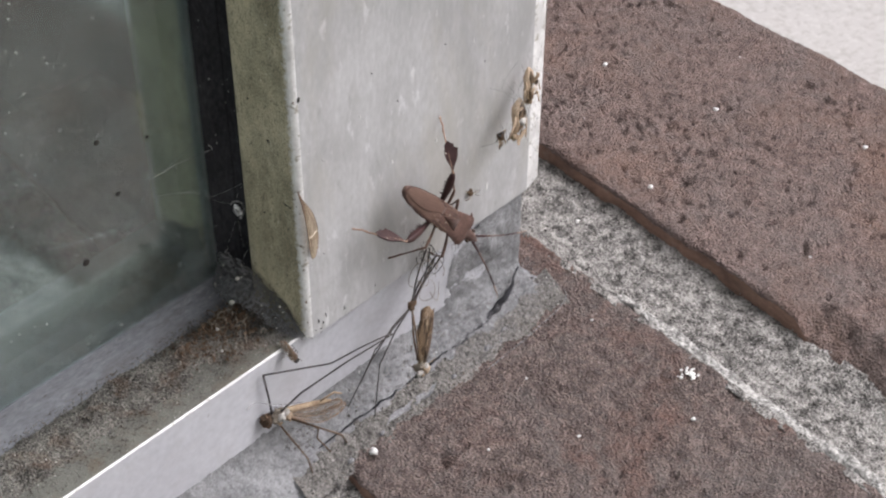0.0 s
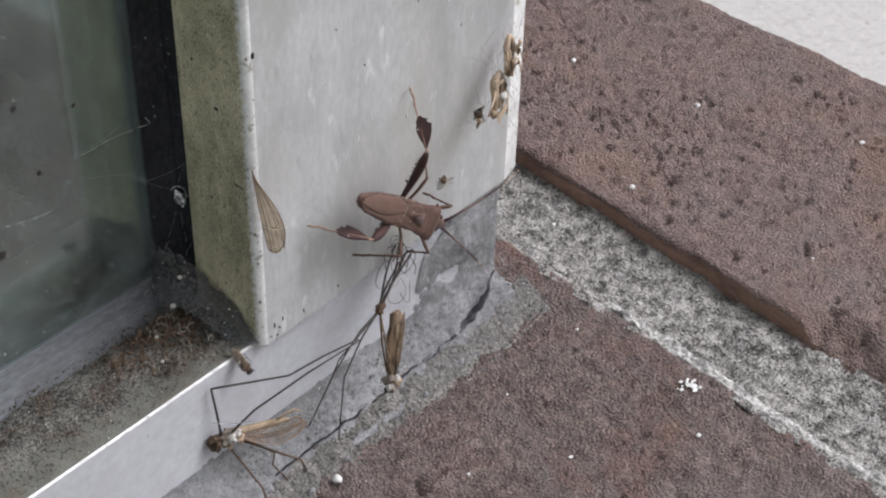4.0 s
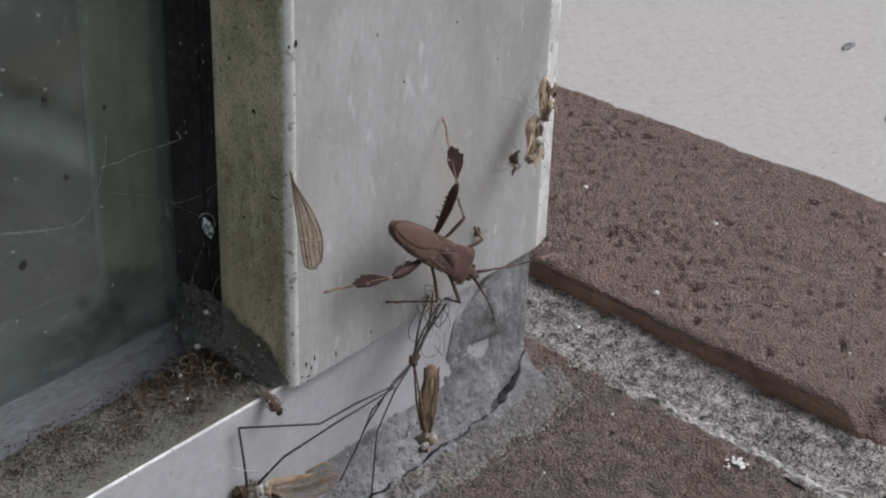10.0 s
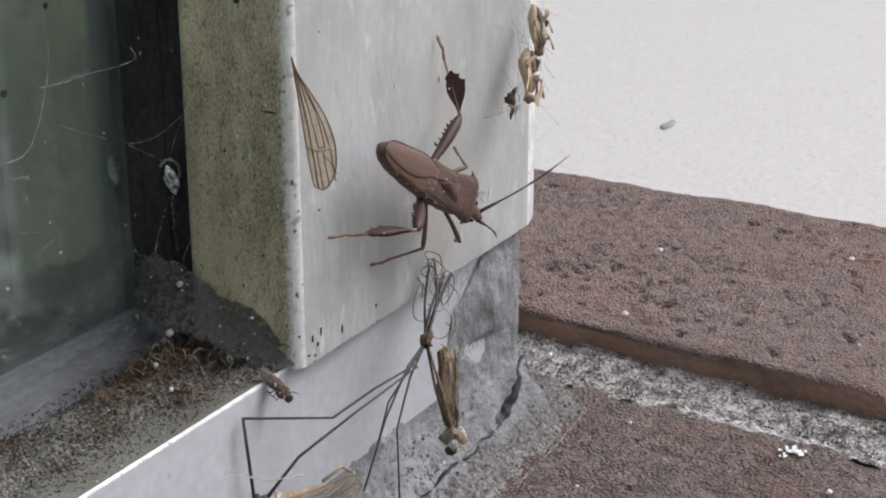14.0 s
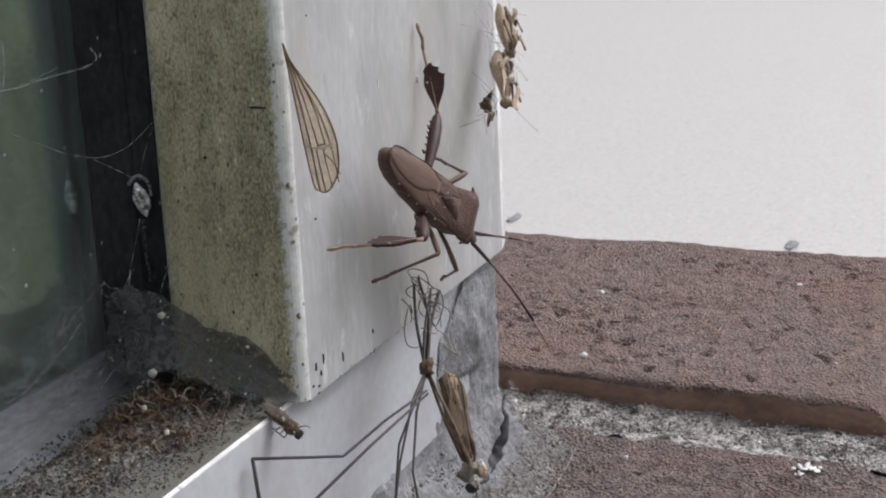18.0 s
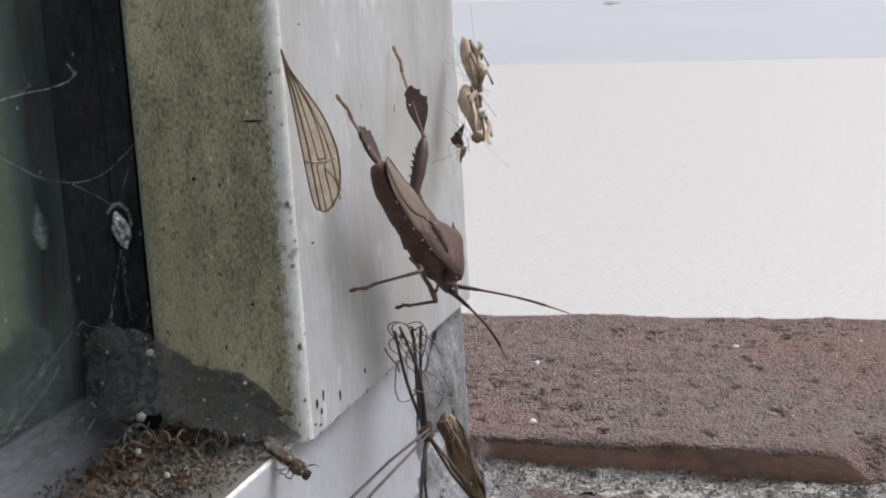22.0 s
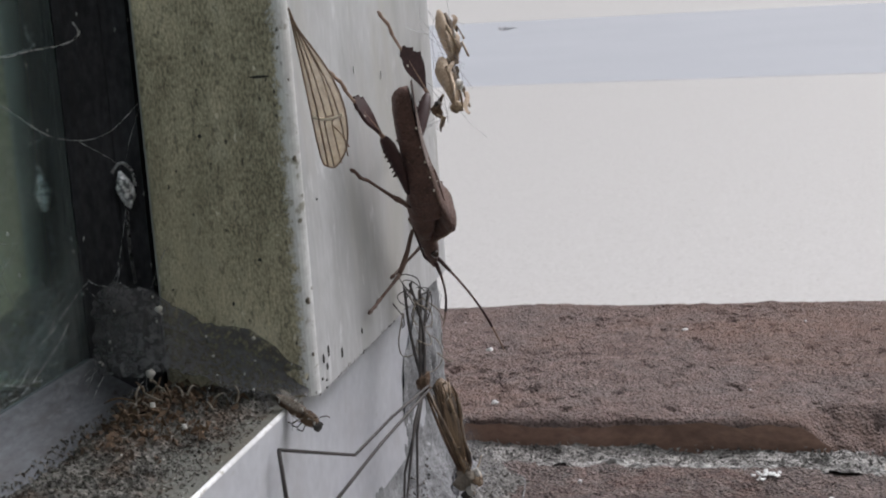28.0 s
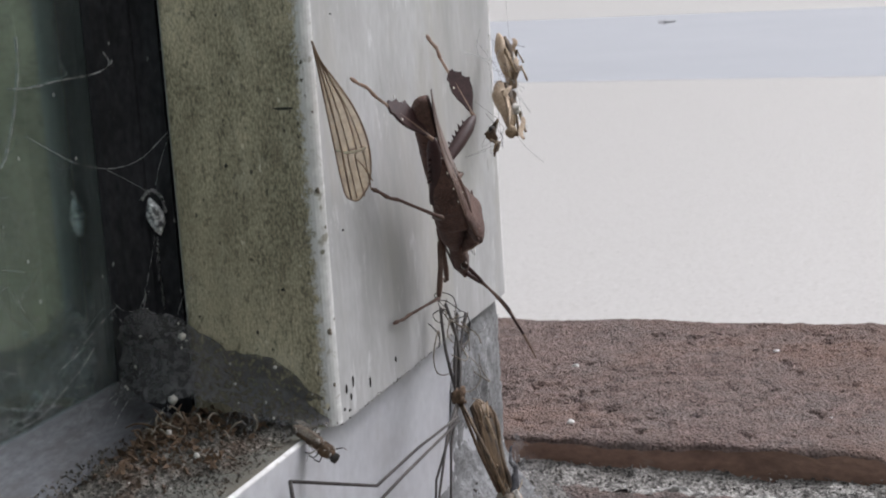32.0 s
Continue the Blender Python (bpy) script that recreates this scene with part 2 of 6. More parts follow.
M_EDGE = surface("worn_paint_arris", (0.66, 0.66, 0.66), (0.88, 0.88, 0.88), 0.5, 4, 0.45, 0.0, 0.5, 0.1,
                 specks=(((0.22, 0.21, 0.17), 0.8, 0.24), ((0.10, 0.095, 0.08), 1.5, 0.10)), stains=(((0.30, 0.28, 0.22), 1.4, 0.56, 0.64, 0.8), ((0.45, 0.45, 0.44), 5.0, 0.5, 0.62, 0.5)))
M_RAIL = surface("pale_rail_paint", (0.42, 0.431, 0.463), (0.535, 0.546, 0.58), 0.9, 14, 0.6, 0.0, 0.2, 0.05,
                 specks=(((0.2, 0.19, 0.18), 1.4, 0.05), ((0.75, 0.75, 0.76), 1.8, 0.05)), stains=(((0.40, 0.40, 0.42), 7, 0.52, 0.7, 0.6), ((0.33, 0.32, 0.30), 1.5, 0.64, 0.74, 0.5)), spec=0.3)
M_LEDGE = surface("dusty_ledge_paint", (0.080, 0.079, 0.070), (0.188, 0.185, 0.166), 0.2, 4, 0.95, 0.0, 0.6, 0.08,
                  specks=(((0.04, 0.034, 0.028), 0.35, 0.34), ((0.07, 0.054, 0.04), 0.7, 0.18), ((0.48, 0.47, 0.44), 0.35, 0.18)), stains=(((0.13, 0.11, 0.085), 5, 0.5, 0.66, 0.6),), spec=0.1)
M_RUBBER_CRACK = surface("gasket_rubber_crack_shade", (0.017, 0.017, 0.0195), (0.048, 0.049, 0.055), 0.4, 5, 0.7, 0.0, 0.6, 0.12,
                   specks=(((0.30, 0.30, 0.30), 0.4, 0.16), ((0.4, 0.4, 0.4), 1.1, 0.03)), stains=(((0.020, 0.0205, 0.022), 2.2, 0.5, 0.68, 0.7), ((0.09, 0.09, 0.092), 0.7, 0.64, 0.74, 0.4)), stretch=(1, 1, 0.5), spec=0.1)
M_BEAD = surface("dusty_grey_gasket", (0.072, 0.076, 0.083), (0.175, 0.184, 0.202), 0.3, 4, 0.8, 0.0, 0.7, 0.15,
                 specks=(((0.36, 0.36, 0.36), 0.9, 0.12), ((0.05, 0.045, 0.04), 0.8, 0.10)), stains=(((0.07, 0.067, 0.064), 4, 0.5, 0.66, 0.7), ((0.27, 0.28, 0.30), 1.6, 0.6, 0.7, 0.5)), stretch=(0.3, 1, 1))
M_CAULK = surface("grey_sealant", (0.124, 0.128, 0.134), (0.310, 0.315, 0.325), 0.35, 5, 0.85, 0.0, 1.0, 0.35,
                  specks=(((0.48, 0.48, 0.48), 0.9, 0.12), ((0.05, 0.05, 0.05), 0.9, 0.07)),
                  stains=(((0.09, 0.09, 0.09), 3.5, 0.54, 0.68, 0.35), ((0.40, 0.40, 0.41), 1.2, 0.6, 0.72, 0.35)), span=(0.34, 0.66))
M_SKIRT = surface("dusty_sealant_skirt", (0.080, 0.076, 0.071), (0.262, 0.25, 0.234), 0.3, 3, 0.95, 0.0, 1.0, 0.45,
                  specks=(((0.04, 0.038, 0.036), 0.8, 0.14), ((0.42, 0.41, 0.40), 0.7, 0.14)), span=(0.38, 0.62), grit=0.55)
M_BRICK = surface("red_brown_brick", (0.132, 0.099, 0.089), (0.288, 0.214, 0.194), 0.3, 2.4, 0.92, 0.0, 1.0, 0.8,
                  specks=(((0.34, 0.295, 0.275), 0.8, 0.12), ((0.062, 0.042, 0.037), 0.7, 0.12)),
                  stains=(((0.215, 0.187, 0.178), 12, 0.42, 0.64, 0.6), ((0.255, 0.160, 0.125), 24, 0.48, 0.64, 0.6), ((0.115, 0.066, 0.056), 3, 0.60, 0.72, 0.4), ((0.20, 0.175, 0.168), 1.2, 0.52, 0.66, 0.4)), vary=0.05, span=(0.40, 0.60), grit=0.4, spec=0.15)
M_BRICK_DUSTY = surface("dusty_dark_brick", (0.090, 0.070, 0.064), (0.262, 0.206, 0.189), 0.3, 2.0, 0.93, 0.0, 1.0, 1.0,
                        specks=(((0.29, 0.255, 0.24), 0.8, 0.12), ((0.04, 0.028, 0.025), 0.7, 0.12)),
                        stains=(((0.195, 0.172, 0.164), 8, 0.44, 0.62, 0.6), ((0.20, 0.108, 0.085), 16, 0.50, 0.66, 0.6), ((0.15, 0.138, 0.134), 1.1, 0.52, 0.66, 0.4)), span=(0.40, 0.60), grit=0.4, spec=0.15)
M_BRICK_SIDE = surface("smooth_fired_brick_side", (0.17, 0.10, 0.075), (0.32, 0.20, 0.15), 0.6, 7, 0.85, 0.0, 0.7, 0.35,
                       specks=(((0.07, 0.04, 0.03), 1.6, 0.2),), stains=(((0.10, 0.06, 0.045), 9, 0.5, 0.65, 0.7), ((0.34, 0.29, 0.25), 3, 0.6, 0.7, 0.5)), stretch=(1, 0.5, 1))
M_MORTAR = surface("sandy_mortar", (0.075, 0.071, 0.067), (0.43, 0.415, 0.395), 0.32, 2.2, 0.95, 0.0, 1.0, 0.6,
                   specks=(((0.042, 0.039, 0.036), 0.6, 0.30), ((0.56, 0.545, 0.525), 0.55, 0.28), ((0.04, 0.037, 0.034), 1.1, 0.14)), span=(0.42, 0.57), grit=0.5, spec=0.2)
M_CONCRETE = surface("pale_concrete", (0.445, 0.433, 0.422), (0.465, 0.453, 0.442), 2.0, 14, 0.28, 0.0, 0.0, 0.25,
                     stains=(((0.27, 0.255, 0.235), 2.6, 0.50, 0.60, 0.4), ((0.58, 0.57, 0.555), 3.0, 0.53, 0.63, 0.45)),
                     specks=(((0.15, 0.14, 0.125), 3.4, 0.12), ((0.28, 0.265, 0.24), 5.0, 0.12), ((0.66, 0.65, 0.64), 4.0, 0.10)), span=(0.40, 0.60), uneven=0.01, spec=1.0)
M_ROAD = surface("bluish_grey_paving", (0.325, 0.343, 0.375), (0.36, 0.378, 0.41), 4.0, 200, 0.7, 0.0, 0.0, 0.3)
M_LAWN = surface("lawn_grass", (0.09, 0.13, 0.06), (0.18, 0.24, 0.12), 5.0, 300, 0.95, 0.0, 0.8, 6.0)
M_SOIL = surface("dark_bare_soil", (0.022, 0.02, 0.016), (0.085, 0.075, 0.06), 4.0, 60, 0.97, 0.0, 1.0, 3.0,
                 specks=(((0.25, 0.25, 0.2), 9.0, 0.1),))
# Near-black albedo: the unlit room's shade is put into the colour.
M_ROOM_SHADE = surface("unlit_room_shade", (0.03, 0.032, 0.03), (0.05, 0.052, 0.05), 20.0, 400, 0.9, 0.0, 0.0)
M_DIRT = surface("grey_brown_grit", (0.042, 0.039, 0.035), (0.265, 0.25, 0.226), 0.3, 4, 0.97, 0.0, 1.0, 0.3,
                 specks=(((0.03, 0.022, 0.016), 0.6, 0.3), ((0.50, 0.48, 0.44), 0.5, 0.26)), span=(0.38, 0.62),
                 stains=(((0.15, 0.085, 0.05), 5, 0.5, 0.64, 0.42),), grit=0.3, spec=0.1)
M_GLASS = dusty_glass()
M_WEB = veil("dusty_cobweb", (0.34, 0.34, 0.35), (0.0, 0.55), 0.7, 0.9, 0.46, 0.68)
M_DARKWEB = veil("dark_dusty_web", (0.145, 0.144, 0.150), (0.30, 0.93), 0.5, 0.45, 0.32, 0.62)
M_LIME_SAND = surface("pale_lime_mortar", (0.18, 0.177, 0.168), (0.53, 0.52, 0.50), 0.5, 2, 0.96, 0.0, 1.0, 0.5,
                      specks=(((0.09, 0.087, 0.08), 0.7, 0.2),), span=(0.40, 0.58), grit=0.7)
M_TANGLE = veil("thin_old_silk", (0.50, 0.51, 0.51), (0.08, 0.52), 0.6)
M_HAZE = veil("thin_dusty_web", (0.34, 0.36, 0.375), (0.0, 0.30), 1.6, 0.8, 0.40, 0.70)
M_THREAD = veil("silk_thread", (0.62, 0.62, 0.63), (0.1, 0.6), 0.8)


# ---------------------------------------------------------------- mesh helpers
def mesh_of(name, bm, *mats):
    me = bpy.data.meshes.new(name)
    for v in bm.verts:
        v.co *= C
    bm.normal_update()
    bm.to_mesh(me)
    bm.free()
    for m in mats:
        me.materials.append(m)
    return me


def part(name, bm, material, parent, label="", smooth=True):
    mats = material if isinstance(material, (list, tuple)) else [material]
    me = mesh_of(name, bm, *mats)
    if smooth:
        me.shade_smooth()
    ob = new(name, me)
    ob.parent = parent
    if label:
        tagged(ob, label)
    return ob


def thing(name, label, category, group="", kind="", at=(0, 0, 0)):
    ob = new(name)
    ob.empty_display_size = 0.005
    ob.location = Vector(at) * C
    return tagged(ob, label, category, group, kind)


def slab(x0, y0, z0, x1, y1, z1, bevel=0.0):
    bm = bmesh.new()
    bmesh.ops.create_cube(bm, size=1)
    for v in bm.verts:
        v.co = Vector(((x0 + x1) / 2 + v.co.x * (x1 - x0), (y0 + y1) / 2 + v.co.y * (y1 - y0), (z0 + z1) / 2 + v.co.z * (z1 - z0)))
    if bevel:
        bmesh.ops.bevel(bm, geom=list(bm.edges), offset=bevel, segments=2, affect="EDGES")
    return bm


def extruded(outline, place, a, b, steps=1):
    """A closed outline of (p, q), swept from a to b; place(p, q, s) gives the point."""
    bm = bmesh.new()
    rings = []
    for k in range(steps + 1):
        s = a + (b - a) * k / steps
        rings.append([bm.verts.new(place(p, q, s)) for p, q in outline])
    n = len(outline)
    for r0, r1 in zip(rings, rings[1:]):
        for i in range(n):
            bm.faces.new((r0[i], r0[(i + 1) % n], r1[(i + 1) % n], r1[i]))
    bm.faces.new(rings[0][::-1])
    bm.faces.new(rings[-1])
    bmesh.ops.recalc_face_normals(bm, faces=list(bm.faces))
    return bm


def arc(cx, cy, r, a0, a1, n=5):
    return [(cx + r * math.cos(radians(a0 + (a1 - a0) * i / n)), cy + r * math.sin(radians(a0 + (a1 - a0) * i / n))) for i in range(n + 1)]


def tube(bm, pts, radii, seg=6):
    """A tapering tube along points, added to bm."""
    pts = [Vector(p) for p in pts]
    if not isinstance(radii, (list, tuple)):
        radii = [radii] * len(pts)
    rings, side = [], None
    for i, p in enumerate(pts):
        d = (pts[min(i + 1, len(pts) - 1)] - pts[max(i - 1, 0)]).normalized()
        if side is None:
            side = d.orthogonal().normalized()
        side = (side - d * side.dot(d)).normalized()
        up = d.cross(side)
        rings.append([bm.verts.new(p + (side * math.cos(a) + up * math.sin(a)) * radii[i]) for a in (2 * math.pi * k / seg for k in range(seg))])
    for r0, r1 in zip(rings, rings[1:]):
        for k in range(seg):
            bm.faces.new((r0[k], r0[(k + 1) % seg], r1[(k + 1) % seg], r1[k]))
    bm.faces.new(rings[0][::-1])
    bm.faces.new(rings[-1])
    return bm


def curve_through(pts, n=6):
    """Points on a smooth line through the given ones."""
    pts = [Vector(p) for p in pts]
    out = []
    for i in range(len(pts) - 1):
        p0, p1, p2, p3 = pts[max(i - 1, 0)], pts[i], pts[i + 1], pts[min(i + 2, len(pts) - 1)]
        for k in range(n):
            t = k / n
            out.append(0.5 * ((2 * p1) + (p2 - p0) * t + (2 * p0 - 5 * p1 + 4 * p2 - p3) * t * t + (3 * p1 - p0 - 3 * p2 + p3) * t ** 3))
    return out + [pts[-1]]


def loft(sections, seg=14, lift=1.0):
    """A body along x from sections of (x, z, half width, height above z, depth below z)."""
    bm = bmesh.new()
    rings = []
    for x, z, w, h, *deep in sections:
        low = deep[0] if deep else h * lift
        rings.append([bm.verts.new((x, w * math.cos(a), z + math.sin(a) * (h if math.sin(a) > 0 else low))) for a in (2 * math.pi * k / seg for k in range(seg))])
    for r0, r1 in zip(rings, rings[1:]):
        for k in range(seg):
            bm.faces.new((r0[k], r1[k], r1[(k + 1) % seg], r0[(k + 1) % seg]))
    bm.faces.new(rings[0])
    bm.faces.new(rings[-1][::-1])
    bmesh.ops.recalc_face_normals(bm, faces=list(bm.faces))
    return bm


def ball(cx, cy, cz, rx, ry, rz, rings=6, seg=8):
    bm = bmesh.new()
    bmesh.ops.create_uvsphere(bm, u_segments=seg, v_segments=rings, radius=1)
    for v in bm.verts:
        v.co = Vector((cx + v.co.x * rx, cy + v.co.y * ry, cz + v.co.z * rz))
    return bm


def merged(*bms):
    out = bmesh.new()
    for b in bms:
        me = bpy.data.meshes.new("tmp")
        b.to_mesh(me)
        b.free()
        out.from_mesh(me)
        bpy.data.meshes.remove(me)
    return out


def ruffle(bm, size, amount, seed=0.0):
    """Uneven the surface: size of the lumps and their height, in cm."""
    for v in bm.verts:
        v.co += noise.noise_vector(v.co / size + Vector((seed, seed, seed))) * amount
    return bm


def sheet(nu, nv, place):
    bm = bmesh.new()
    g = [[bm.verts.new(place(i / nu, j / nv)) for j in range(nv + 1)] for i in range(nu + 1)]
    for i in range(nu):
        for j in range(nv):
            bm.faces.new((g[i][j], g[i + 1][j], g[i + 1][j + 1], g[i][j + 1]))
    return bm


def plate(outline, thick, place):
    """A flat piece from an outline of (p, q), of the given thickness; place(p, q, r) gives the point."""
    return extruded(outline, place, -thick / 2, thick / 2)


# ---------------------------------------------------------------- the setting
def build_ground():
    ground = tagged(part("ground", slab(-20000, -20000, -40, 20000, 20000, -15), M_CONCRETE, None, smooth=False),
                    "pale speckled concrete ground below the brick sill", "ground", kind="structure")
    strip = slab(188, -9000, -15.5, 345, 9000, -14.985)
    for v in strip.verts:
        v.co.x += 0.22 * v.co.y
    tagged(part("road", strip, M_ROAD, None, smooth=False),
           "bluish grey strip of paving across the concrete", "paving", kind="structure")
    # Out-of-view bed, added so the pane has something dark to reflect.
    tagged(part("planting_bed", slab(-300, -58, -15.5, 74, -11.5, -14.6), M_SOIL, None, smooth=False),
           "dark bare soil bed below the sill", "soil bed", kind="structure")
    tagged(part("lawn", slab(-20000, -20000, -15.5, 20000, -58, -14.2), M_LAWN, None, smooth=False),
           "dark green lawn beyond the concrete", "lawn", kind="structure")


BRICK_Y0, BRICK_Y1 = -10.8, 9.0


def step(a, b, v):
    k = min(1.0, max(0.0, (v - a) / (b - a)))
    return k * k * (3 - 2 * k)


def skew(x, y):
    """The bricks lie a little askew to the window."""
    return y * (0.088 if x < 7.2 else 0.088 - 0.05 * min(1.0, (x - 7.2) / 5.2))


def brick_mesh(name, x0, x1, top, seed, fine=True, mat=None, pits=0.0):
    """A sill brick laid on edge: pitted top, broken arrises, plain lower body."""
    pitch = 0.05 if fine else 0.25
    nx, ny = max(2, round((x1 - x0) / pitch)), max(2, round((BRICK_Y1 - BRICK_Y0) / pitch))
    grainy = 1.9 if mat is M_BRICK_DUSTY else 0.9
    bm = bmesh.new()
    grid = []
    for i in range(nx + 1):
        line = []
        for j in range(ny + 1):
            x, y = x0 + (x1 - x0) * i / nx, BRICK_Y0 + (BRICK_Y1 - BRICK_Y0) * j / ny
            p = Vector((x, y, seed))
            z = top + 0.03 * noise.noise(p * 0.8) + 0.02 * noise.noise(p * 2.6)
            q = p + noise.noise_vector(p * 2.5) * 0.25
            rare = noise.noise(p * 0.7 + Vector((3, 1, 0)))
            rim_in = min(1.0, max(0.0, min(x - x0, x1 - x, y - BRICK_Y0) / 0.3))
            z -= 0.12 * rim_in * step(0.46 + pits + 0.2 * rare, 0.54 + pits + 0.2 * rare, noise.noise(q * 7.2 + Vector((7, 3, 0))))
            z -= 0.07 * rim_in * step(0.46 + pits + 0.2 * rare, 0.54 + pits + 0.2 * rare, noise.noise(q * 11.5))
            z -= 0.04 * max(0.0, noise.noise(p * 12.5) - 0.1)
            z += grainy * (0.008 * noise.noise(p * 21.0) + 0.012 * noise.noise(q * 9.0) + 0.012 * noise.noise(q * 4.5))
            wob = 0.06 * noise.noise(Vector((y * 1.1, seed, 0))) + 0.04 * noise.noise(Vector((y * 4.0, seed, 3)))
            e = min(x - x0, x1 - x, y - BRICK_Y0)
            z -= 0.08 * math.exp(-max(e, 0) / 0.06) * (1 + 0.8 * noise.noise(Vector((x * 1.5, y * 1.5, seed + 9))))
            if i == 0:
                x += wob + 0.03
            if i == nx:
                x += wob - 0.03
            if seed == 5.1:  # a corner broken off the near arris
                gone = step(0.0, 1.0, 1.25 - math.hypot((x - 6.85) / 0.55, (y + 4.0 + 0.3 * noise.noise(p * 3)) / 1.0))
                z -= 0.34 * gone * (1 + 0.35 * noise.noise(p * 5))
            line.append(bm.verts.new((x + skew(x, y), y, z)))
        grid.append(line)
    for i in range(nx):
        for j in range(ny):
            bm.faces.new((grid[i][j], grid[i + 1][j], grid[i + 1][j + 1], grid[i][j + 1]))
    rim = [l[0] for l in grid] + grid[-1][1:] + [l[-1] for l in grid[-2::-1]] + grid[0][-2:0:-1]
    mid = [bm.verts.new((v.co.x + 0.02 * noise.noise(v.co * 3), v.co.y, top - 0.45 + 0.02 * noise.noise(v.co * 5))) for v in rim]
    low = [bm.verts.new((v.co.x, v.co.y, top - 8.9)) for v in rim]
    n = len(rim)
    for a, b in ((rim, mid), (mid, low)):
        for k in range(n):
            bm.faces.new((a[k], b[k], b[(k + 1) % n], a[(k + 1) % n])).material_index = 1
    return mesh_of(name, bm, mat or M_BRICK, M_BRICK_SIDE)


def build_sill():
    sill = thing("brick_sill", "weathered red-brown brick sill with sandy mortar joints", "brick sill", kind="structure", at=(0, 0, 0))
    for x0, x1, top, seed, fine in ((0.1, 5.15, -2.07, 1.7, True), (6.85, 12.3, -2.17, 5.1, True), (-7.0, -1.4, -2.05, 9.3, False),
                                    (-14.1, -8.5, -2.05, 12.2, False), (-21.2, -15.6, -2.05, 15.2, False)):
        me = brick_mesh("brick", x0, x1, top, seed, fine, M_BRICK_DUSTY if x0 < 6 else M_BRICK, 0.16 if x0 < 6 else 0.06)
        me.shade_smooth()
        new("brick", me).parent = sill

    def joint(x0, x1, zl, zr, seed, fine):
        step = 0.05 if fine else 0.12

        def place(u, v):
            x, y = x0 + (x1 - x0) * u, BRICK_Y0 + 0.25 + (9.0 - BRICK_Y0) * v
            p = Vector((x, y, seed))
            edge = min(1.0, max(0.0, (u - 0.08) / 0.5))
            z = zl + (zr - zl) * edge ** 0.6
            z += 0.05 * noise.noise(p * 2.2) + 0.045 * noise.noise(p * 7.5) + 0.028 * noise.noise(p * 16)
            return (x + skew(x, y), y, z)
        return part("mortar_joint", sheet(round((x1 - x0) / step), round((9 - BRICK_Y0) / step), place), M_MORTAR, sill, "rough pale sandy mortar")
    joint(4.95, 7.0, -2.10, -2.50, 3.0, True)
    def smear(u, v):
        y = BRICK_Y0 + 0.4 + 9.5 * v
        x = 5.02 + 0.36 * u + 0.12 * noise.noise(Vector((y * 1.2, u, 0)))
        p = Vector((x, y, 4.0))
        rim = abs(2 * u - 1) ** 3
        return (x + skew(x, y), y, -2.085 - 0.07 * u - 0.22 * max(0.0, 1 - u / 0.3) ** 2 - 0.12 * rim + 0.06 * noise.noise(p * 2.2) + 0.05 * noise.noise(p * 7) + 0.03 * noise.noise(p * 15))
    part("lime_smear", sheet(16, 320, smear), M_LIME_SAND, sill, "whitish lime along the joint")
    joint(-1.6, 0.3, -2.13, -2.3, 8.0, True)
    joint(-8.7, -6.8, -2.13, -2.3, 11.0, False)
    # footing under the sill
    tagged(part("sill_base", slab(-60, -9.8, -15.2, 11.6, 9, -10.6, 0.2), M_BRICK, None, smooth=False),
           "brick base wall under the sill", "wall", kind="structure")
    # grains loose on the joint
    random.seed(11)
    bm = bmesh.new()
    for _ in range(3200):
        x, y = random.uniform(5.2, 6.85), random.uniform(-5, 4)
        u = (x - 4.95) / 2.05
        z = -2.09 - 0.38 * min(1, max(0, (u - 0.08) / 0.5)) ** 0.6 + random.uniform(-0.02, 0.03)
        grain(bm, (x + skew(x, y), y, z), random.uniform(0.014, 0.036))
    tagged(part("sand_grains", bm, M_MORTAR, None, smooth=False), "coarse sand grains on the mortar joint", "sand", kind="stuff")


def grain(bm, at, r):
    v = [bm.verts.new(Vector(at) + Vector((random.gauss(0, 1), random.gauss(0, 1), random.gauss(0, 1))).normalized() * r * random.uniform(0.7, 1.3)) for _ in range(4)]
    for a, b, c in ((0, 1, 2), (0, 2, 3), (0, 3, 1), (1, 3, 2)):
        bm.faces.new((v[a], v[b], v[c]))


